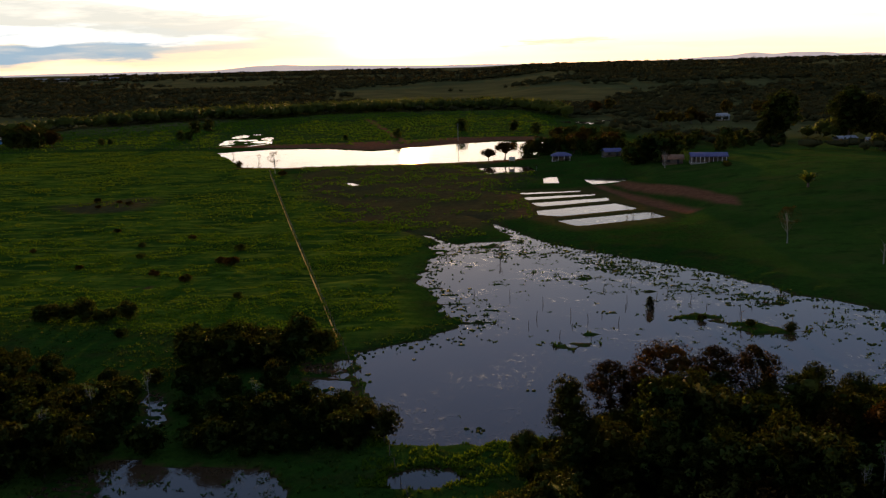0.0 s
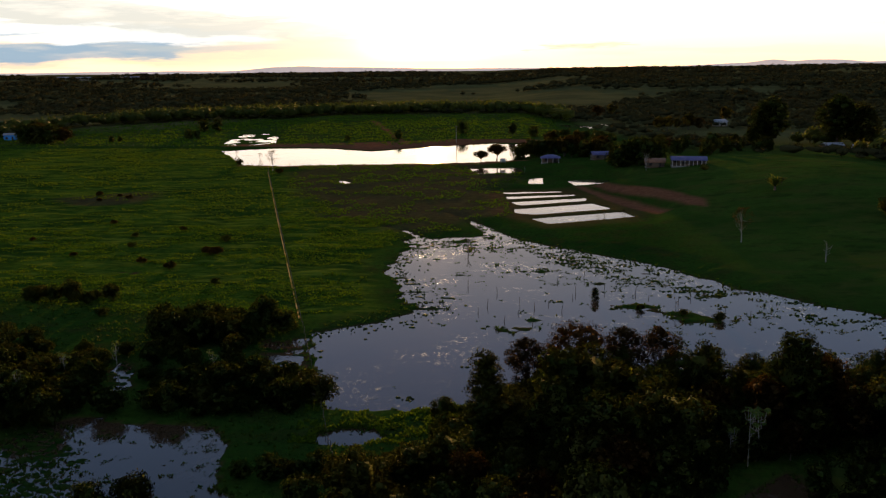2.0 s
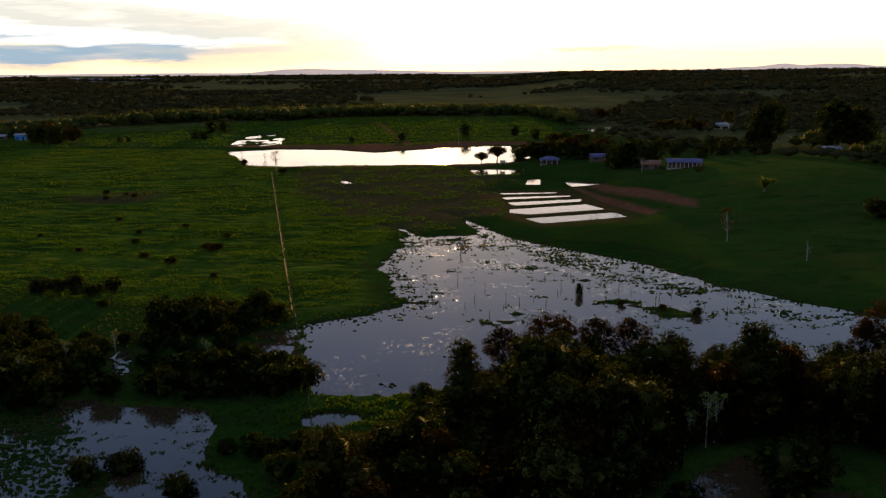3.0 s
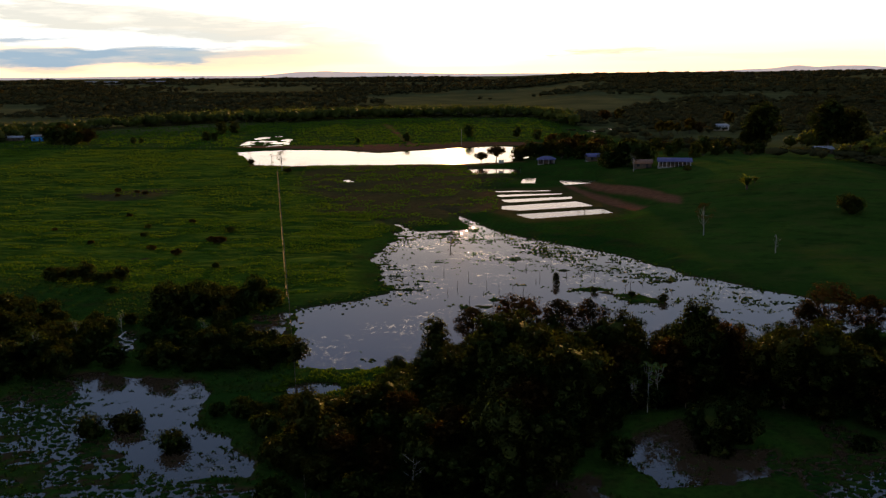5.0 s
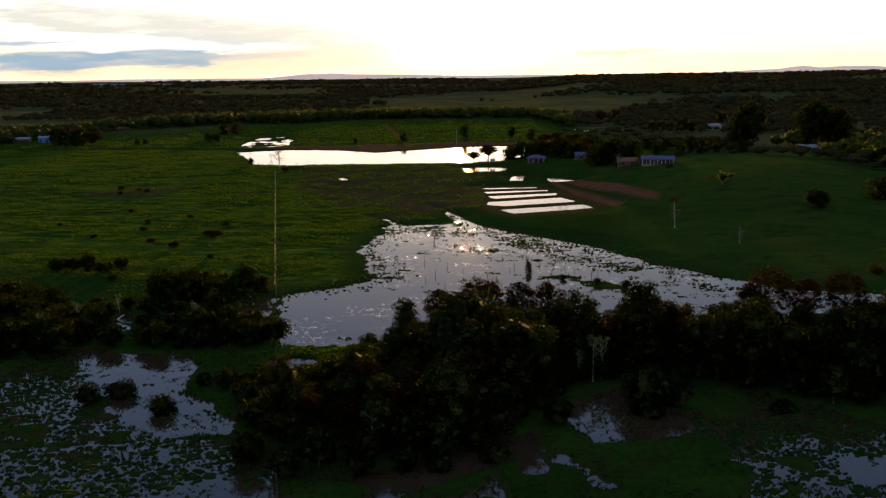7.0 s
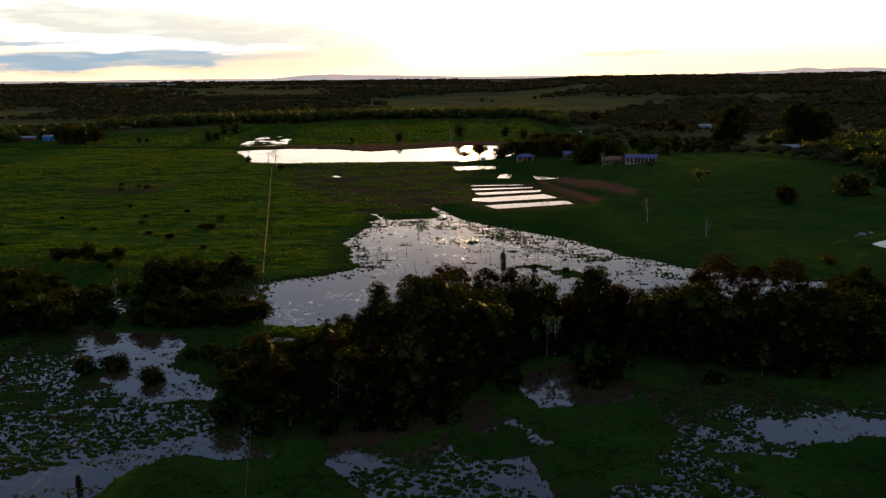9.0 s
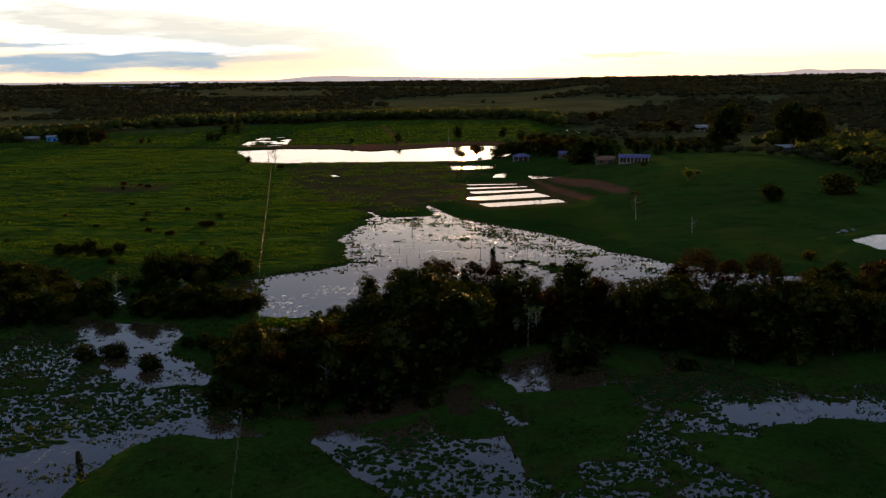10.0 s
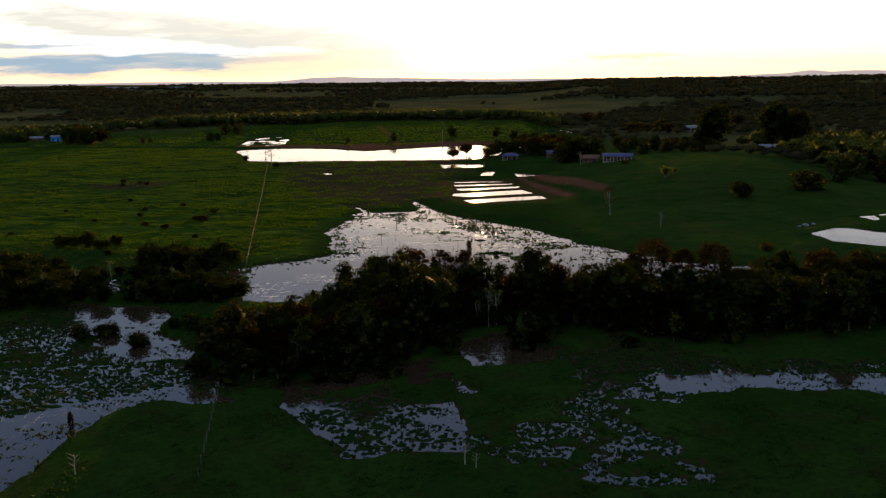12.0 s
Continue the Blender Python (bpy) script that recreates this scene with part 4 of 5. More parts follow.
# shrubs in the meadow
for x, y, s in ((-124, 302, 1.2), (-116, 300, 1.0), (-111, 296, 1.1), (-120, 292, 0.9), (-73.7, 239, 1.0), (-57, 223, 1.5), (-55, 207, 1.5), (-58, 210, 1.2), (-79, 215, 1.1), (-61, 191, 1.2), (-70, 197, 1.0), (-72.8, 359, 1.4), (-84, 230, 0.9), (-90, 205, 0.8), (-104, 180, 0.9),
                (-46, 176, 0.9), (-98, 250, 0.9), (-110, 225, 0.8), (-66, 170, 1.0), (-60, 151, 1.1), (-38, 150, 0.8)):
    SHRUB[tr.choice((0, 1))].plant(x, y, tr.uniform(0, 360), s * tr.uniform(0.75, 1.0), 0.85)

# trees round the lake, the ponds and the farm
SHADE.plant(17, 399.5, 40)
SHADE.plant(10, 402, 200, 0.75)
for x, y, kind, s in ((27, 408, 0, 1.0), (33, 414, 1, 0.9), (38, 420, 0, 1.0), (30, 425, 2, 1.0), (48, 410, 3, 0.7), (56, 405, 0, 0.9), (62, 412, 3, 0.8), (50, 430, 1, 0.9), (66, 398, 1, 0.8), (60, 420, 2, 0.9),
                      (75, 353, 0, 1.5), (69, 356, 0, 1.35), (80, 357, 0, 1.4), (64, 353, 0, 1.1), (73, 360, 1, 1.2), (105, 380, 0, 0.9), (113, 402, 1, 1.0), (120, 405, 0, 1.0),
                      (-164, 526, 0, 0.75), (-160, 530, 0, 0.6), (-170, 575, 0, 1.1), (-163, 582, 0, 1.0), (-204, 510, 0, 0.5), (-200, 512, 0, 0.45), (-236, 500, 0, 1.5), (-244, 503, 0, 1.5), (-230, 505, 2, 1.3), (-252, 506, 0, 1.4), (-261, 533, 1, 1.3), (-248, 512, 2, 1.5), (-240, 510, 0, 1.4), (-258, 515, 0, 1.4), (118, 557, 3, 1.1), (124, 560, 3, 1.2), (130, 563, 3, 0.9), (139, 570, 3, 1.2), (145, 568, 2, 1.1), (180, 640, 3, 1.3), (203, 645, 3, 1.3), (210, 648, 2, 1.2), (108, 690, 3, 1.3), (96, 680, 2, 1.2),
                      (-97, 388, 2, 0.4), (-38, 515, 0, 0.7), (-2, 545, 0, 1.0), (-66, 505, 0, 0.45), (40, 520, 0, 0.9), (28, 530, 1, 0.8), (160, 262, 0, 1.1)):
    MID[kind].plant(x, y, tr.uniform(0, 360), s * tr.uniform(0.92, 1.08))
SPARSE.plant(-77, 366, 0, 0.62, 0.8)
BUSH[2].plant(118, 229, 30, 1.75, 0.85)
BUSH[0].plant(119.6, 229.6, 80, 1.5, 0.95)
MID[0].plant(141.0, 242, 30, 1.25, 0.72)
MID[0].plant(145.5, 243, 120, 1.1, 0.7)
GIANT.plant(152, 448, 0, 0.82, 1.2)
GIANT.plant(144, 446, 30, 0.5, 0.9)
GIANT.plant(184, 446, 80, 1.05)
GIANT.plant(196, 448, 200, 0.9)
for i in range(34):
    x, y = tr.uniform(24, 72), tr.uniform(404, 470)
    if abs(x - 40) < 7 and y < 410 or float(outside(PONDS[8][0], np.array([x]), np.array([y]))[0]) < 1:
        continue
    MID[tr.choice((0, 0, 1, 2, 3))].plant(x, y, tr.uniform(0, 360), tr.uniform(0.7, 1.2))
for i in range(26):
    x, y = tr.uniform(95, 150), tr.uniform(405, 460)
    MID[tr.choice((0, 0, 1, 2))].plant(x, y, tr.uniform(0, 360), tr.uniform(0.5, 0.9))
for i in range(14):
    x, y = tr.uniform(172, 184), tr.uniform(270, 370)
    MID[tr.choice((0, 0, 1, 2))].plant(x, y, tr.uniform(0, 360), tr.uniform(0.8, 1.3))
SPARSE.plant(74.5, 212, 0, 1.0)
SPARSE.plant(72, 333, 100, 0.9)
for x, y, s in ((-112, 439, 0.4), (-95, 418, 0.45), (47, 257.5, 0.32), (53, 259.5, 0.3), (45, 256, 0.2), (28, 364, 0.3)):
    SPARSE.plant(x, y, tr.uniform(0, 360), s)


def palm():
    """A short stout palm: long narrow fronds rising all round the stem."""
    r = np.random.default_rng(130)
    v, f, n = [], [], 0
    for i in range(64):
        a, lift, L, z0 = r.uniform(0, 6.28), r.uniform(0.75, 1.35), r.uniform(2.6, 4.2), r.uniform(1.0, 2.6)
        d = np.array((math.cos(a), math.sin(a), 0))
        w = np.array((-d[1], d[0], 0))
        for side in (-1, 1):
            prev = None
            for j in range(5):
                s = j / 4
                p = np.array((0, 0, z0)) + d * L * s * math.cos(lift) * (0.8 + 0.6 * s) + np.array((0, 0, 1)) * L * (s * math.sin(lift) - 0.25 * s * s)
                half = 0.42 * math.sin(0.3 + 2.6 * s)
                v += [p, p + w * half * side - np.array((0, 0, 0.25 * half))]
                if prev is not None:
                    f.append((prev, prev + 1, n + 1, n))
                prev = n
                n += 2
    return Kind("palm", "stout short palm with upright feathery fronds in pasture", "palm", [("trunk", tube([(0, 0, -0.3), (0, 0, 1.2), (0, 0, 2.8)], (0.4, 0.36, 0.26), 9), BARK), ("crown", (np.array(v), np.array(f)), LEAF)], "palms")


PALM = palm()
PALM.plant(99.5, 268, 0, 1.0)
PALM.plant(104, 276, 60, 0.5)
YELLOW = tree_kind("bush", "small yellowish bush in short pasture", 1.8, 2.0, 0.0, 18, 34, 0.16, LEAF_YELLOW, 0.05, 133, "yellowish bushes", dome=0.5, tight=0.4, category="bush")
YELLOW.plant(109.5, 160, 0)
YELLOW.plant(90, 318, 0, 0.9)

# ---- far woods ----


WOOD_EDGE = [(-330, 470), (-296, 522), (-274, 634), (-230, 672), (-188, 700), (-146, 686), (-101, 738), (42, 752), (60, 640), (110, 440), (160, 300), (200, 100)]


def woods(name, count, box_, leaf, per, seed, size, label, openness=0.42, material=None, deepest=9e9, wide=(1.5, 2.6)):
    """Many small crowns with trunks in one mesh, thinned by clearings."""
    r = np.random.default_rng(seed)
    x0, x1, y0, y1 = box_
    y = y0 + (y1 - y0) * r.uniform(0, 1, count * 6) ** 0.8
    x = r.uniform(x0, x1, count * 6)
    keep = np.abs(x) < 0.60 * (y + 80) + 60
    lx, ly = zip(*WOOD_EDGE)
    deep = y - np.interp(x, lx, ly)
    belt = 0.2 * (1 - step(50, 110, deep))
    keep &= fbm(x * 0.5, y, 150, 7, 4) * 0.75 + 0.25 * fbm(x, y, 420, 12) + belt > openness + 0.03 * (r.uniform(0, 1, len(x)) - 0.5)
    keep &= (deep > 14 * (fbm(x, y, 30, 9) - 0.5)) & (deep < deepest)
    keep &= ~((x > 128) & (x < 215) & (y > 395) & (y < 447))
    for poly, level in PONDS[-4:-2]:
        keep &= outside(poly, x, y) > 5
    x, y = x[keep][:count], y[keep][:count]
    n = len(x)
    z = height(x, y)
    s = size * r.uniform(0.55, 1.35, n)
    many = []
    for j in range(6):
        p = crown_points(1.0, 0.44, 0.1, max(3, per // 7), 14, r, 0.35, 0.36)[0]
        many.append(p[r.permutation(len(p))[:max(3, per // 7) * 7]] if len(p) >= max(3, per // 7) * 7 else np.resize(p, (max(3, per // 7) * 7, 3)))
    pick = r.integers(0, 6, n)
    stack = np.stack(many)[pick]
    c = stack * s[:, None, None]
    broad = r.uniform(*wide, n)
    c[:, :, :2] *= broad[:, None, None]
    c += np.stack([x, y, z], 1)[:, None]
    lv = leaves(c.reshape(-1, 3), leaf, r=r, slim=0.75)
    w = s * 0.022
    stem = []
    for dx, dy in ((1, 0), (0, 1)):
        stem.append(np.stack([np.stack([x - w * dx, y - w * dy, z - 0.3], 1), np.stack([x + w * dx, y + w * dy, z - 0.3], 1), np.stack([x, y, z + s * 0.6], 1)], 1).reshape(-1, 3))
    sv = np.concatenate(stem)
    heart = np.stack([x, y, z + s * 0.5], 1)
    core = lumps(heart, s * 0.37, r)
    around = np.repeat(heart[:, :2], 12, 0)
    core[0][:, :2] = around + (core[0][:, :2] - around) * np.repeat(broad, 12)[:, None]
    away = (stack - (0, 0, 0.45)).reshape(-1, 3)
    me = mesh(name, *joined([lv, (sv, np.arange(len(sv)).reshape(-1, 3)), core]))
    rounded(me, np.concatenate([away, np.tile((0.0, 0.0, 1.0), (len(sv) // 3, 1)), core[0][core[1]].mean(1) - np.repeat(heart, 20, 0)]), 0.97)
    me.materials.append(material or LEAF_FAR)
    return tagged(new(name, me), label, "woods", kind="stuff")


woods("woods", 380, (168, 320, 255, 470), 0.8, 49, 204, 9.0, "dense dark woodland edging the pasture", 0.25, LEAF, 9e9, (0.9, 1.4))
woods("woods", 1300, (-430, 70, 470, 900), 0.46, 42, 206, 9.0, "dark belt of tall woodland edging the meadow", 0.16, LEAF, 95, (0.8, 1.5))
woods("far_woods", 4400, (-520, 620, 280, 1050), 0.42, 42, 201, 4.8, "scrubby woodland of dark trees beyond the farm", 0.50)
woods("far_woods", 4600, (-1000, 1100, 900, 1900), 1.1, 28, 202, 8.0, "distant dark woodland with clearings", 0.525)
woods("far_woods", 4300, (-2300, 2400, 1800, 3900), 2.4, 21, 203, 10.0, "hazy distant woodland to the skyline", 0.51)


# ---- grass and marsh plants ----
def tufts(name, n, box_, blades, tall, wide, material, label, seed, keep, floor_z=-9.0):
    """Tufts of pointed blades scattered over an area."""
    r = np.random.default_rng(seed)
    x, y = r.uniform(box_[0], box_[1], n), r.uniform(box_[2], box_[3], n)
    z = height(x, y)
    ok = keep(x, y, z)
    x, y, z = x[ok], y[ok], z[ok]
    z = np.maximum(z, floor_z)
    n = len(x)
    s = 0.45 + 1.15 * r.uniform(0, 1, n) ** 2
    a = r.uniform(0, 6.28, (n, blades))
    out = r.uniform(0.25, 1.0, (n, blades)) * wide * s[:, None]
    h = tall * s[:, None] * r.uniform(0.55, 1.15, (n, blades))
    d = np.stack([np.cos(a), np.sin(a), 0 * a], 2)
    w = np.stack([-np.sin(a), np.cos(a), 0 * a], 2) * (0.34 * wide) * s[:, None, None]
    root = np.stack([x, y, z - 0.05], 1)[:, None] + d * out[:, :, None] * 0.3
    tip = root + d * out[:, :, None] * 0.7 + np.stack([0 * h, 0 * h, h], 2)
    v = np.stack([root - w, root + w, tip], 2).reshape(-1, 3)
    me = mesh(name, v, np.arange(len(v)).reshape(-1, 3))
    me.materials.append(material)
    return tagged(new(name, me), label, "grass", kind="stuff")


in_meadow = lambda x, y, z: (outside(MEADOW, x, y) < 3) & (outside(LAGOON, x, y) > 3 + 9 * fbm(x, y, 7, 87)) & (0.5 * fbm(x * 0.45, y, 2.4, 51) + 0.5 * fbm(x * 0.6, y, 12, 56) > 0.51) & (z > 0.2)
tufts("meadow_grass", 125000, (-165, 0, 145, 260), 3, 0.25, 0.44, GRASS, "yellow-green tussocks of rough meadow grass", 301, in_meadow)
on_mound = lambda x, y, z: (fbm(x * 0.5, y, 5, 78) > 0.42) & (outside(PONDS[8][0], x, y) > 12) & (outside(PONDS[10][0], x, y) > 3) & (y < np.interp(x, (-330, -296, -274, -230, -188, -146, -101, 42, 60), (470, 522, 634, 672, 700, 686, 738, 752, 640)))
tufts("meadow_grass", 34000, (-300, 60, 480, 745), 3, 0.6, 1.1, GRASS, "yellow-green rough grass on the low rise beyond the lake", 310, on_mound)
tufts("meadow_grass", 84000, (-300, -30, 260, 490), 3, 0.34, 0.62, GRASS, "yellow-green tussocks of rough meadow grass", 302, in_meadow)
def hummocks(name, n, box_, seed, keep, label, size=0.55, material=None, rise=0.14):
    """Low irregular tussocks standing out of the water."""
    r = np.random.default_rng(seed)
    gap = math.sqrt((box_[1] - box_[0]) * (box_[3] - box_[2]) / n)
    x, y = (v.ravel() for v in np.meshgrid(np.arange(box_[0], box_[1], gap), np.arange(box_[2], box_[3], gap)))
    x, y = x + gap * r.uniform(-0.5, 0.5, len(x)), y + gap * r.uniform(-0.5, 0.5, len(x))
    z = height(x, y)
    ok = keep(x, y, z)
    x, y = x[ok], y[ok]
    n = len(x)
    s = size * np.clip(np.exp(r.normal(-0.25, 0.5, n)), 0.25, 2.2)
    a = np.linspace(0, 2 * np.pi, 9)[:-1]
    rad = s[:, None] * r.uniform(0.6, 1.3, (n, 8))
    outer = np.stack([x[:, None] + rad * np.cos(a) * 1.15, y[:, None] + rad * np.sin(a) * 0.9, np.full((n, 8), -0.06)], 2)
    inner = np.stack([x[:, None] + rad * np.cos(a) * 0.75, y[:, None] + rad * np.sin(a) * 0.6, rise * r.uniform(0.3, 1.3, (n, 8))], 2)
    v = np.concatenate([outer, inner], 1).reshape(-1, 3)
    j = np.arange(8)
    base = (np.arange(n) * 16)[:, None, None]
    side = base + np.stack([j, (j + 1) % 8, 8 + (j + 1) % 8, 8 + j], 1)
    top = base + np.array([(8, 9, 10, 11), (8, 11, 12, 15), (12, 13, 14, 15)])
    me = mesh(name, v, np.concatenate([side, top], 1).reshape(-1, 4))
    me.materials.append(material or REED)
    return tagged(new(name, me), label, "tussocks", kind="stuff")


def in_zone(poly, x, y, grow=0.0):
    return outside(poly, x, y) < grow


thinned = lambda x, y, size, seed: vnoise(x * 7.3, y * 9.1, 99) < 1.6 * fbm(x * 0.7, y, size, seed) + 0.08
speckle = lambda x, y, z: (z < 0.03) & thinned(x, y, 5.0, 71) & (outside(LEFT_POND, x, y) > 1.0 + 6 * (fbm(x, y, 5, 79) - 0.5)) & (in_zone(MARSHES[0][0], x, y, 2) | in_zone(MARSHES[2][0], x, y, 1) | in_zone(BACKWATER_B, x, y, 1) | (in_zone(MARSHES[1][0], x, y, 1) & (fbm(x * 0.6, y, 6.0, 89) > 0.47)))
hummocks("marsh_tussocks", 15500, (-75, 45, 18, 128), 311, speckle, "scattered low green tussocks in shallow floodwater", 0.50)
shore = lambda x, y, z: (z < 0.03) & (fbm(x * 0.5, y, 2.2, 73) * 0.6 + fbm(x * 0.6, y, 9, 74) * 0.4 > 0.575) & (in_zone(MARSHES[5][0], x, y, 1) | in_zone(MARSHES[6][0], x, y, 2) | in_zone(MARSHES[7][0], x, y, 2) | in_zone(BACKWATER, x, y, 1) | in_zone(BACKWATER_B, x, y, 1))
hummocks("marsh_tussocks", 26000, (-42, 92, 110, 272), 312, shore, "scattered low green tussocks along the lagoon shore", 0.37)
sparse = lambda x, y, z: (z < 0.0) & (fbm(x * 0.5, y, 2.0, 75) * 0.55 + fbm(x, y, 8, 76) * 0.45 > 0.735 - 0.06 * step(0, 50, x + (y - 160) * 0.45)) & (outside(LAGOON, x, y) < 0)
hummocks("marsh_tussocks", 26000, (-12, 118, 106, 228), 313, sparse, "small green tussocks scattered on the lagoon", 0.31)
margin_plants = lambda x, y, z: (z < 0.03) & (x < 10) & (y > 138) & (outside(LAGOON, x, y) > -9) & thinned(x, y, 4.0, 95) & (vnoise(x * 5.1, y * 6.7, 97) < 0.16 + 0.4 * step(3, 0, np.abs(outside(LAGOON, x, y) + 2)))
hummocks("marsh_tussocks", 5000, (-24, 12, 138, 232), 318, margin_plants, "low green tussocks along the lagoon's meadow shore", 0.3)
rill = lambda x, y, z: (z < 0.02) & in_zone(THREADS, x, y, 3) & thinned(x, y, 5.0, 77) & (outside(STREAM_RIGHT, x, y) + 0.35 * np.maximum(0, 80 - x) > 1.0 + 5 * (fbm(x, y, 4, 83) - 0.5))
hummocks("marsh_tussocks", 7500, (42, 110, 22, 84), 314, rill, "small tussocks in the threads of water", 0.42)
in_marsh = lambda x, y, z: (z > -0.30) & (z < 0.26) & (fbm(x * 0.6, y, 1.6, 52) > np.where(z > 0.0, 0.40, 0.60))
tufts("marsh_plants", 45000, (-75, 120, 18, 100), 5, 0.32, 0.34, REED, "low green marsh plants in shallow floodwater", 303, in_marsh, 0.02)
tufts("marsh_plants", 26000, (-30, 120, 100, 235), 5, 0.38, 0.4, REED, "low green marsh plants in shallow floodwater", 304, in_marsh, 0.02)
afloat = lambda x, y, z: (z < 0.0) & (outside(LAGOON, x, y) < 1) & (fbm(x * 0.7, y, 1.3, 57) * 0.6 + fbm(x, y, 9, 58) * 0.4 > 0.70 - 0.12 * step(-5, 45, x + (y - 160) * 0.45) + 0.05 * step(30, 0, np.abs(y - 120)))
tufts("floating_plants", 52000, (-12, 118, 105, 230), 5, 0.16, 0.42, REED, "small floating water plants scattered on the lagoon", 307, afloat, 0.01)
in_stream = lambda x, y, z: (z < 0.0) & (fbm(x * 0.6, y, 1.5, 59) * 0.6 + fbm(x, y, 8, 60) * 0.4 > 0.54)
tufts("floating_plants", 52000, (-75, 120, 15, 104), 5, 0.16, 0.42, REED, "small floating water plants in the shallow flood", 308, in_stream, 0.01)
emergent = lambda x, y, z: (z < 0.05) & (z > -0.7) & (in_zone(MARSHES[0][0], x, y, 2) | in_zone(MARSHES[2][0], x, y, 2) | in_zone(THREADS, x, y, 4)) & (outside(LEFT_POND, x, y) > 0.5) & (outside(STREAM_LEFT, x, y) > -1) & (fbm(x * 0.8, y, 2.4, 85) > 0.42)
tufts("marsh_plants", 42000, (-75, 110, 20, 100), 4, 0.22, 0.26, REED, "low green marsh plants in shallow floodwater", 317, emergent, 0.0)
in_wet = lambda x, y, z: (outside(DRY, x, y) < 4) & (fbm(x, y, 7, 53) > 0.5) & (z > 0.1)
tufts("dry_grass", 26000, (-70, 30, 236, 392), 3, 0.34, 0.6, GRASS, "brownish wet-meadow grass tufts", 305, in_wet)
in_pasture = lambda x, y, z: (z > 0.32) & (outside(MEADOW, x, y) > 3) & (fbm(x, y, 5, 54) > 0.55)
tufts("bank_grass", 5000, (-13, 8, 94, 108), 4, 0.3, 0.4, GRASS, "bright green grass on the low bank of the lagoon", 316, lambda x, y, z: (z > 0.02) & (fbm(x, y, 2.5, 81) > 0.42))
tufts("pasture_grass", 42000, (-60, 130, 14, 62), 3, 0.26, 0.36, REED, "short dark green pasture grass", 306, in_pasture)
rough = lambda x, y, z: (z > 0.2) & (outside(MEADOW, x, y) > 0) & (fbm(x, y, 4, 62) > 0.45)
tufts("rough_grass", 26000, (-95, 30, 62, 165), 4, 0.3, 0.4, REED, "rough dark green grass between the bushes", 309, rough)

# ---- fences and posts ----
POST = tube([(0, 0, -0.4), (0, 0, 0.7), (0.02, 0.01, 1.35)], (0.06, 0.055, 0.045), 6)
POST_CAP = mesh("post", *joined([POST, (np.array([(0.02, 0.01, 1.36), (0.08, 0.01, 1.35), (0.02, 0.07, 1.35), (-0.04, 0.01, 1.35)]), np.array([(0, 1, 2, 3)]))]))


def fence(label, ends, gap, wires=3):
    (ax, ay), (bx, by) = ends
    n = int(math.hypot(bx - ax, by - ay) / gap)
    f = thing("fence", label, "fence", pose(ax, ay, 0), "wire fences")
    r = random.Random(int(ax))
    tops = []
    for i in range(n + 1):
        x, y = ax + (bx - ax) * i / n, ay + (by - ay) * i / n
        z = max(-0.25, float(at_water(x, y)))
        part("post", POST_CAP, WOOD, f, at=pose(x - ax, y - ay, z, r.uniform(-4, 4), r.uniform(-4, 4), r.uniform(0, 360)))
        tops.append((x - ax, y - ay, z))
    for k in range(wires):
        part("wire", tube([(x, y, z + 0.45 + 0.35 * k) for x, y, z in tops], [0.004] * len(tops), 3), WIRE, f)
    return f


fence("long wire fence on weathered posts beside a ditch", (FENCE_A, FENCE_B), 3.6)
fence("wire fence on wooden posts along the dam", ((-94, 391), (26, 401)), 4.5, 2)
fence("wire fence across the far end of the meadow", ((-300, 508), (-126, 468)), 6.0, 2)
pr = random.Random(9)
STAKE = mesh("stake", *tube([(0, 0, -0.6), (0.03, 0, 0.5), (0.05, 0.03, 1.25)], (0.07, 0.06, 0.04), 5))
STAKE.materials.append(DEAD_WOOD)
for x, y in ((18.3, 161.3), (17.7, 154.3), (10.2, 155.3), (23.9, 161), (12, 160), (21, 158), (26, 156), (29, 166), (30, 170), (15, 149), (20, 147), (36, 172), (39, 176), (42, 170), (44, 166), (49, 162), (52, 165), (57, 158), (60, 152), (27, 180), (33, 183), (8, 176), (1, 178), (5, 158), (14, 170)):
    st = tagged(new("stake", STAKE), "dark dead stake standing in the floodwater", "stake", "stakes in the lagoon")
    st.matrix_basis = pose(x, y, 0, pr.uniform(-9, 9), pr.uniform(-9, 9), pr.uniform(0, 360)) @ Matrix.Diagonal((1, 1, pr.uniform(0.5, 1.3), 1))

# ---- buildings ----


def gable(w, d, h, rise, over=0.5):
    """A pitched roof with thickness, ridge along x."""
    a, b = w / 2 + over, d / 2 + over
    v = []
    for t in (0.0, 0.14):
        v += [(-a, -b, h + t - 0.1), (a, -b, h + t - 0.1), (a, 0, h + rise + t), (-a, 0, h + rise + t), (-a, b, h + t - 0.1), (a, b, h + t - 0.1)]
    f = [(3, 2, 1, 0), (4, 5, 2, 3), (6, 7, 8, 9), (9, 8, 11, 10), (0, 1, 7, 6), (5, 4, 10, 11), (1, 2, 8, 7), (2, 5, 11, 8), (4, 3, 9, 10), (3, 0, 6, 9)]
    return np.array(v, float), np.array(f)


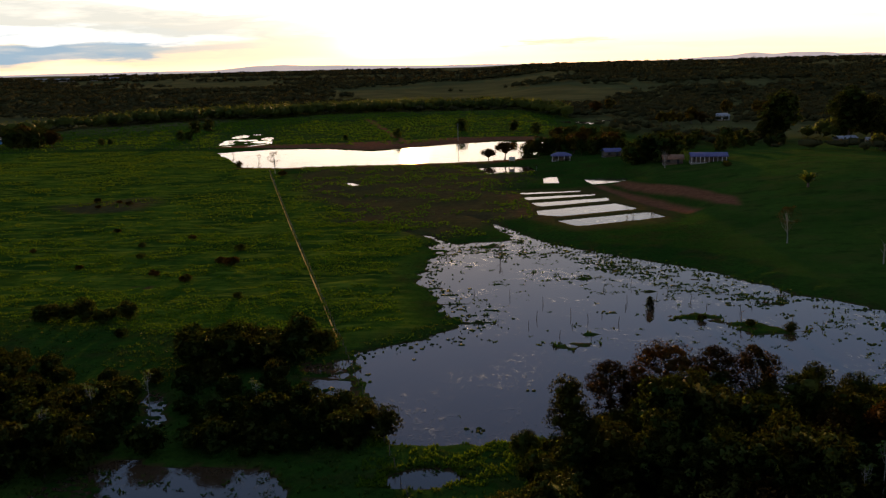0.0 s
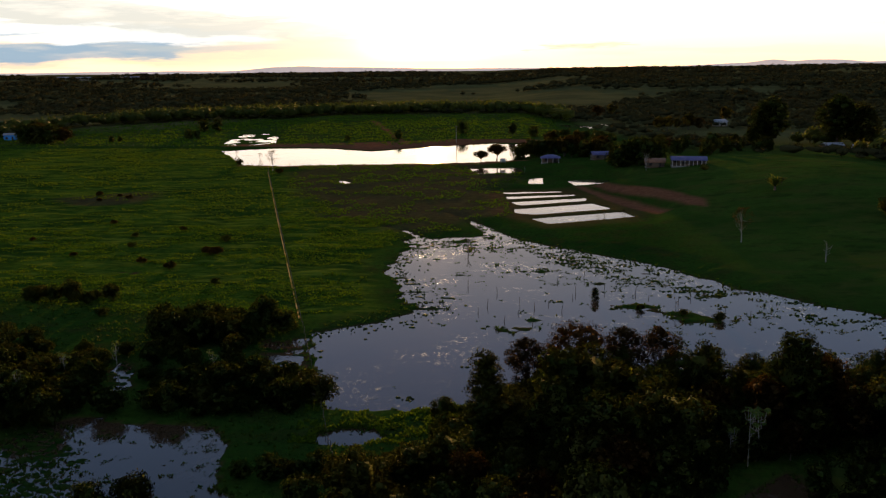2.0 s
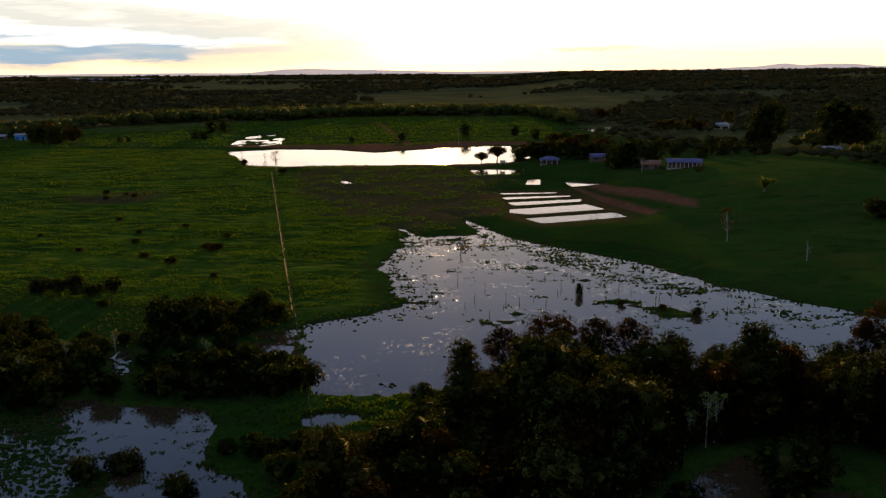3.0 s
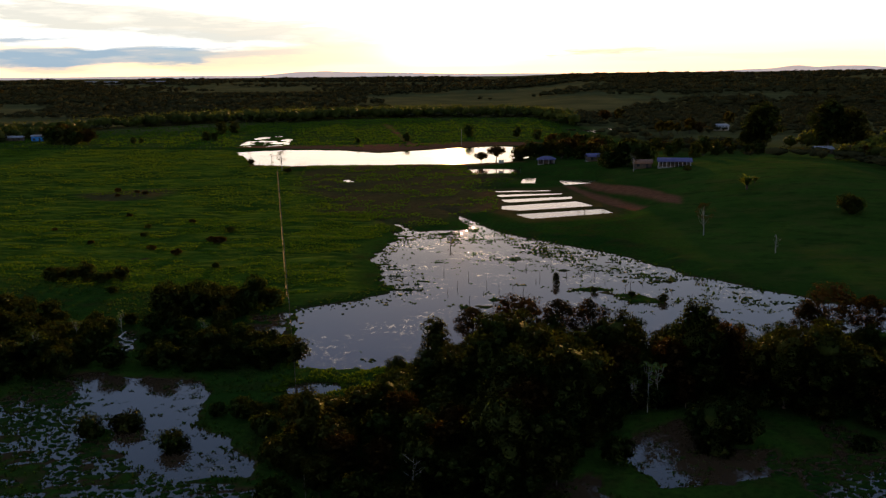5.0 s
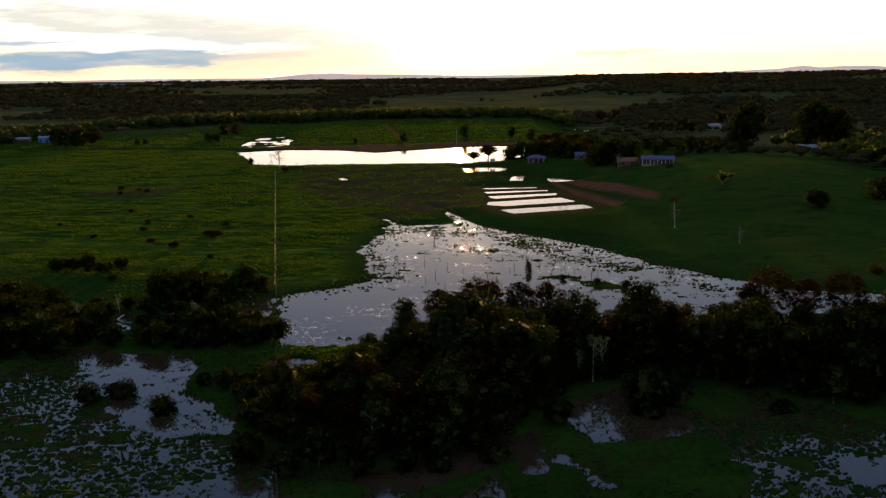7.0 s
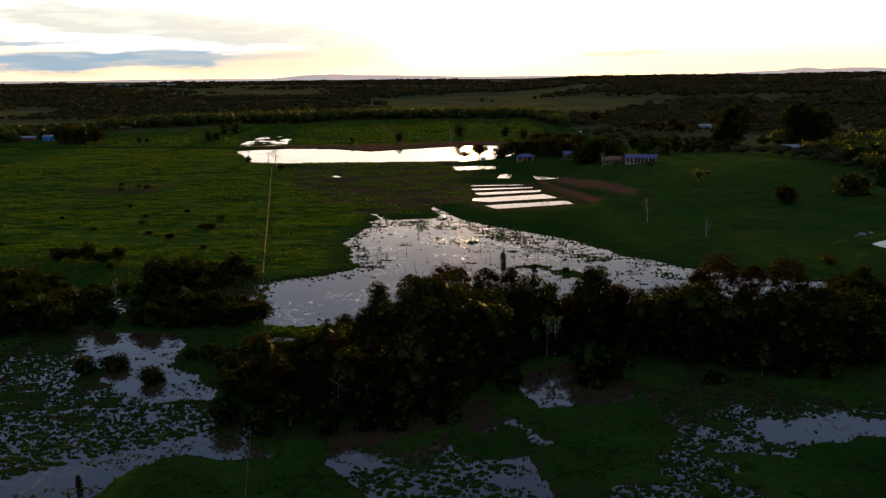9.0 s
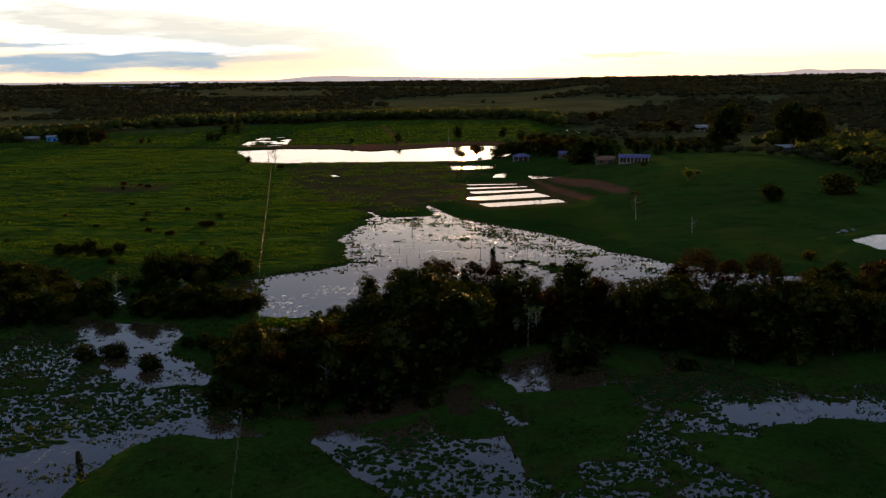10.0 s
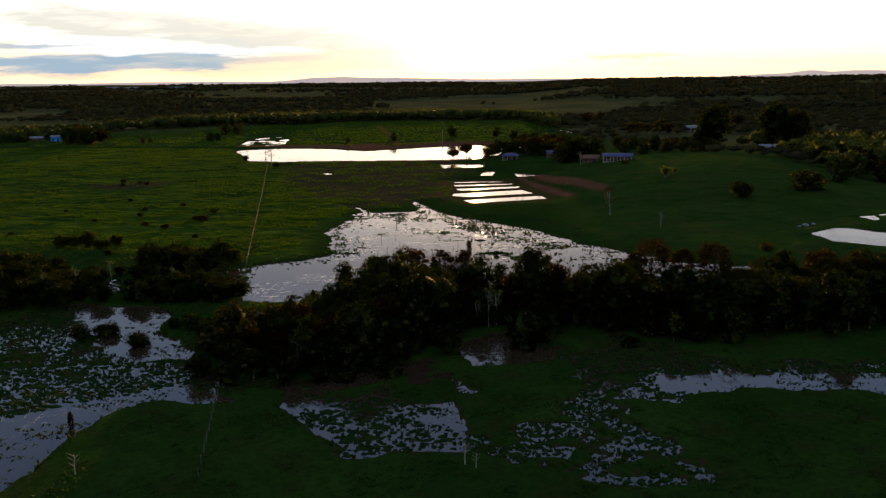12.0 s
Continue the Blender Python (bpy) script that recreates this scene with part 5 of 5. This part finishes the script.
def hip(w, d, h, rise, over=0.6, ridge=0.2):
    a, b, g = w / 2 + over, d / 2 + over, w * ridge
    v = []
    for t in (0.0, 0.12):
        v += [(-a, -b, h + t), (a, -b, h + t), (a, b, h + t), (-a, b, h + t), (-g, -0.05, h + rise + t), (g, -0.05, h + rise + t), (g, 0.05, h + rise + t), (-g, 0.05, h + rise + t)]
    f = [(0, 1, 5, 4), (1, 2, 6, 5), (2, 3, 7, 6), (3, 0, 4, 7), (4, 5, 6, 7)]
    f = [tuple(reversed(q)) for q in f] + [tuple(i + 8 for i in q) for q in f] + [(0, 8, 9, 1)[::-1], (1, 9, 10, 2)[::-1], (2, 10, 11, 3)[::-1], (3, 11, 8, 0)[::-1]]
    return np.array(v, float), np.array(f)


def ring(cx, cz, w, h, t, y0, y1):
    """A rectangular frame round an opening, in one piece."""
    v = [(cx + a * (w + e), y, cz + b * (h + e)) for y in (y0, y1) for e in (0, t) for a, b in ((-1, -1), (1, -1), (1, 1), (-1, 1))]
    f = []
    for i in range(4):
        j = (i + 1) % 4
        f += [(i, j, 4 + j, 4 + i), (8 + i, 12 + i, 12 + j, 8 + j), (4 + i, 4 + j, 12 + j, 12 + i), (j, i, 8 + i, 8 + j)]
    return np.array(v, float), np.array(f)


def house(label, x, y, turn, w, d, h, roof, wall, roof_shape=gable, rise=1.3, porch=0):
    o = thing("farmhouse", label, "house", placed(x, y, turn, 1.0, 0.1), "farm buildings")
    t = 0.2
    y0 = -d / 2 + (1.8 if porch else 0)
    part("wall", joined([box(-w / 2, y0, 0, w / 2, y0 + t, h), box(-w / 2, d / 2 - t, 0, w / 2, d / 2, h), box(-w / 2, y0 + t, 0, -w / 2 + t, d / 2 - t, h), box(w / 2 - t, y0 + t, 0, w / 2, d / 2 - t, h)]), wall, o)
    part("roof", roof_shape(w, d, h, rise), roof, o)
    n = max(2, int(w / 3))
    for i in range(n):
        cx = -w / 2 + (i + 0.5) * w / n
        if i == n // 2:
            part("door", box(cx - 0.45, y0 - 0.03, 0, cx + 0.45, y0 - 0.004, 2.1), DARK_OPENING, o, "dark doorway")
        else:
            win = part("window", box(cx - 0.55, y0 - 0.03, 0.95, cx + 0.55, y0 - 0.004, 1.95), DARK_OPENING, o, "dark window pane")
            part("frame", ring(cx, 1.45, 0.56, 0.51, 0.09, y0 - 0.05, y0 - 0.006), WOOD, win)
    for i in range(porch):
        cx = -w / 2 + 0.15 + i * (w - 0.3) / (porch - 1)
        part("column", box(cx - 0.12, -d / 2 + 0.1, 0, cx + 0.12, -d / 2 + 0.34, h), WHITE_WALL, o, "pale porch column")
    part("plinth", box(-w / 2 - 0.2, -d / 2 - 0.2, -0.7, w / 2 + 0.2, d / 2 + 0.2, 0.05), CONCRETE, o)
    return o


# dark wood walls of pavilion and lake house stand in for shade under roofs
house("low pavilion with a pale blue sheet roof on slim columns", 88.5, 337, -8, 12.5, 7, 2.3, BLUE_ROOF, WOOD, gable, 1.1, 9)
house("small house under a pale blue hipped roof near the lake", 40, 386, -5, 7.5, 6, 2.1, BLUE_ROOF, WOOD, hip, 1.3, 4)
house("low shed with a faded blue roof among trees", 62, 392, 10, 7, 5, 2.3, BLUE_ROOF, WOOD, gable, 1.2)
house("low brown-roofed outbuilding beside the pavilion", 77, 343, -8, 7, 6, 2.2, TILE_ROOF, WOOD, gable, 1.3)
house("white farmhouse with a pale sheet roof under big trees", 177, 432, 6, 8.5, 6, 2.4, GREY_ROOF, WOOD, gable, 1.2)
house("small white outbuilding beside the farmhouse", 188, 428, -10, 6, 5, 2.2, GREY_ROOF, WHITE_WALL, gable, 1.0)
house("white house with a pale roof in the scrub", 165, 600, 20, 9, 7, 3, GREY_ROOF, WHITE_WALL, gable, 1.4)
house("bright blue painted cottage at the meadow's end", -275, 531, 15, 6.5, 5, 3.2, GREY_ROOF, BLUE_WALL, gable, 0.8)
house("long low shed with a grey sheet roof", -291, 533, 12, 10, 6, 2.2, GREY_ROOF, WOOD, gable, 1.0)
for x, y, w in ((-1260, 2900, 60), (-1180, 2950, 40), (-1110, 2900, 50), (-1400, 3050, 45)):
    house("long pale distant farm shed", x, y, 8, w, 18, 7, GREY_ROOF, WHITE_WALL, gable, 2.5)

# utility pole on the lake shore and a white box on a stand
pole = thing("utility_pole", "thin utility pole with a crossarm on the lake bank", "pole", placed(-4, 492, 10))
part("pole", tube([(0, 0, -0.5), (0, 0, 5), (0, 0, 9.5)], (0.16, 0.14, 0.11), 8), CONCRETE, pole)
part("crossarm", box(-0.9, -0.06, 8.7, 0.9, 0.06, 8.85), WOOD, pole)
tank = thing("water_tank", "small white box tank on a stand between pond and lake", "tank", placed(19.5, 390, 0))
part("tank", box(-1.2, -1.0, 1.0, 1.2, 1.0, 2.6), WHITE_WALL, tank)
for dx in (-1, 1):
    for dy in (-0.8, 0.8):
        part("leg", box(dx - 0.1, dy - 0.1, -0.3, dx + 0.1, dy + 0.1, 1.0), WOOD, tank)


def boulder(seed):
    bm = bmesh.new()
    bmesh.ops.create_icosphere(bm, subdivisions=3, radius=1)
    for v in bm.verts:
        v.co *= 0.75 + 0.5 * noise.noise(v.co * 1.3 + Vector((seed, 0, 0))) + 0.12 * noise.noise(v.co * 4)
        v.co.z *= 0.6
    me = bpy.data.meshes.new("boulder")
    bm.to_mesh(me)
    bm.free()
    me.materials.append(ROCK)
    return me


for i, (x, y, s) in enumerate(((127.5, 189.5, 1.3), (130, 191, 0.8), (125.4, 188.4, 0.6))):
    rk = tagged(new("boulder", boulder(i * 3.1)), "rough grey boulder beside the pond in pasture", "boulder", "boulders")
    rk.matrix_basis = placed(x, y, i * 70, s, -0.1)
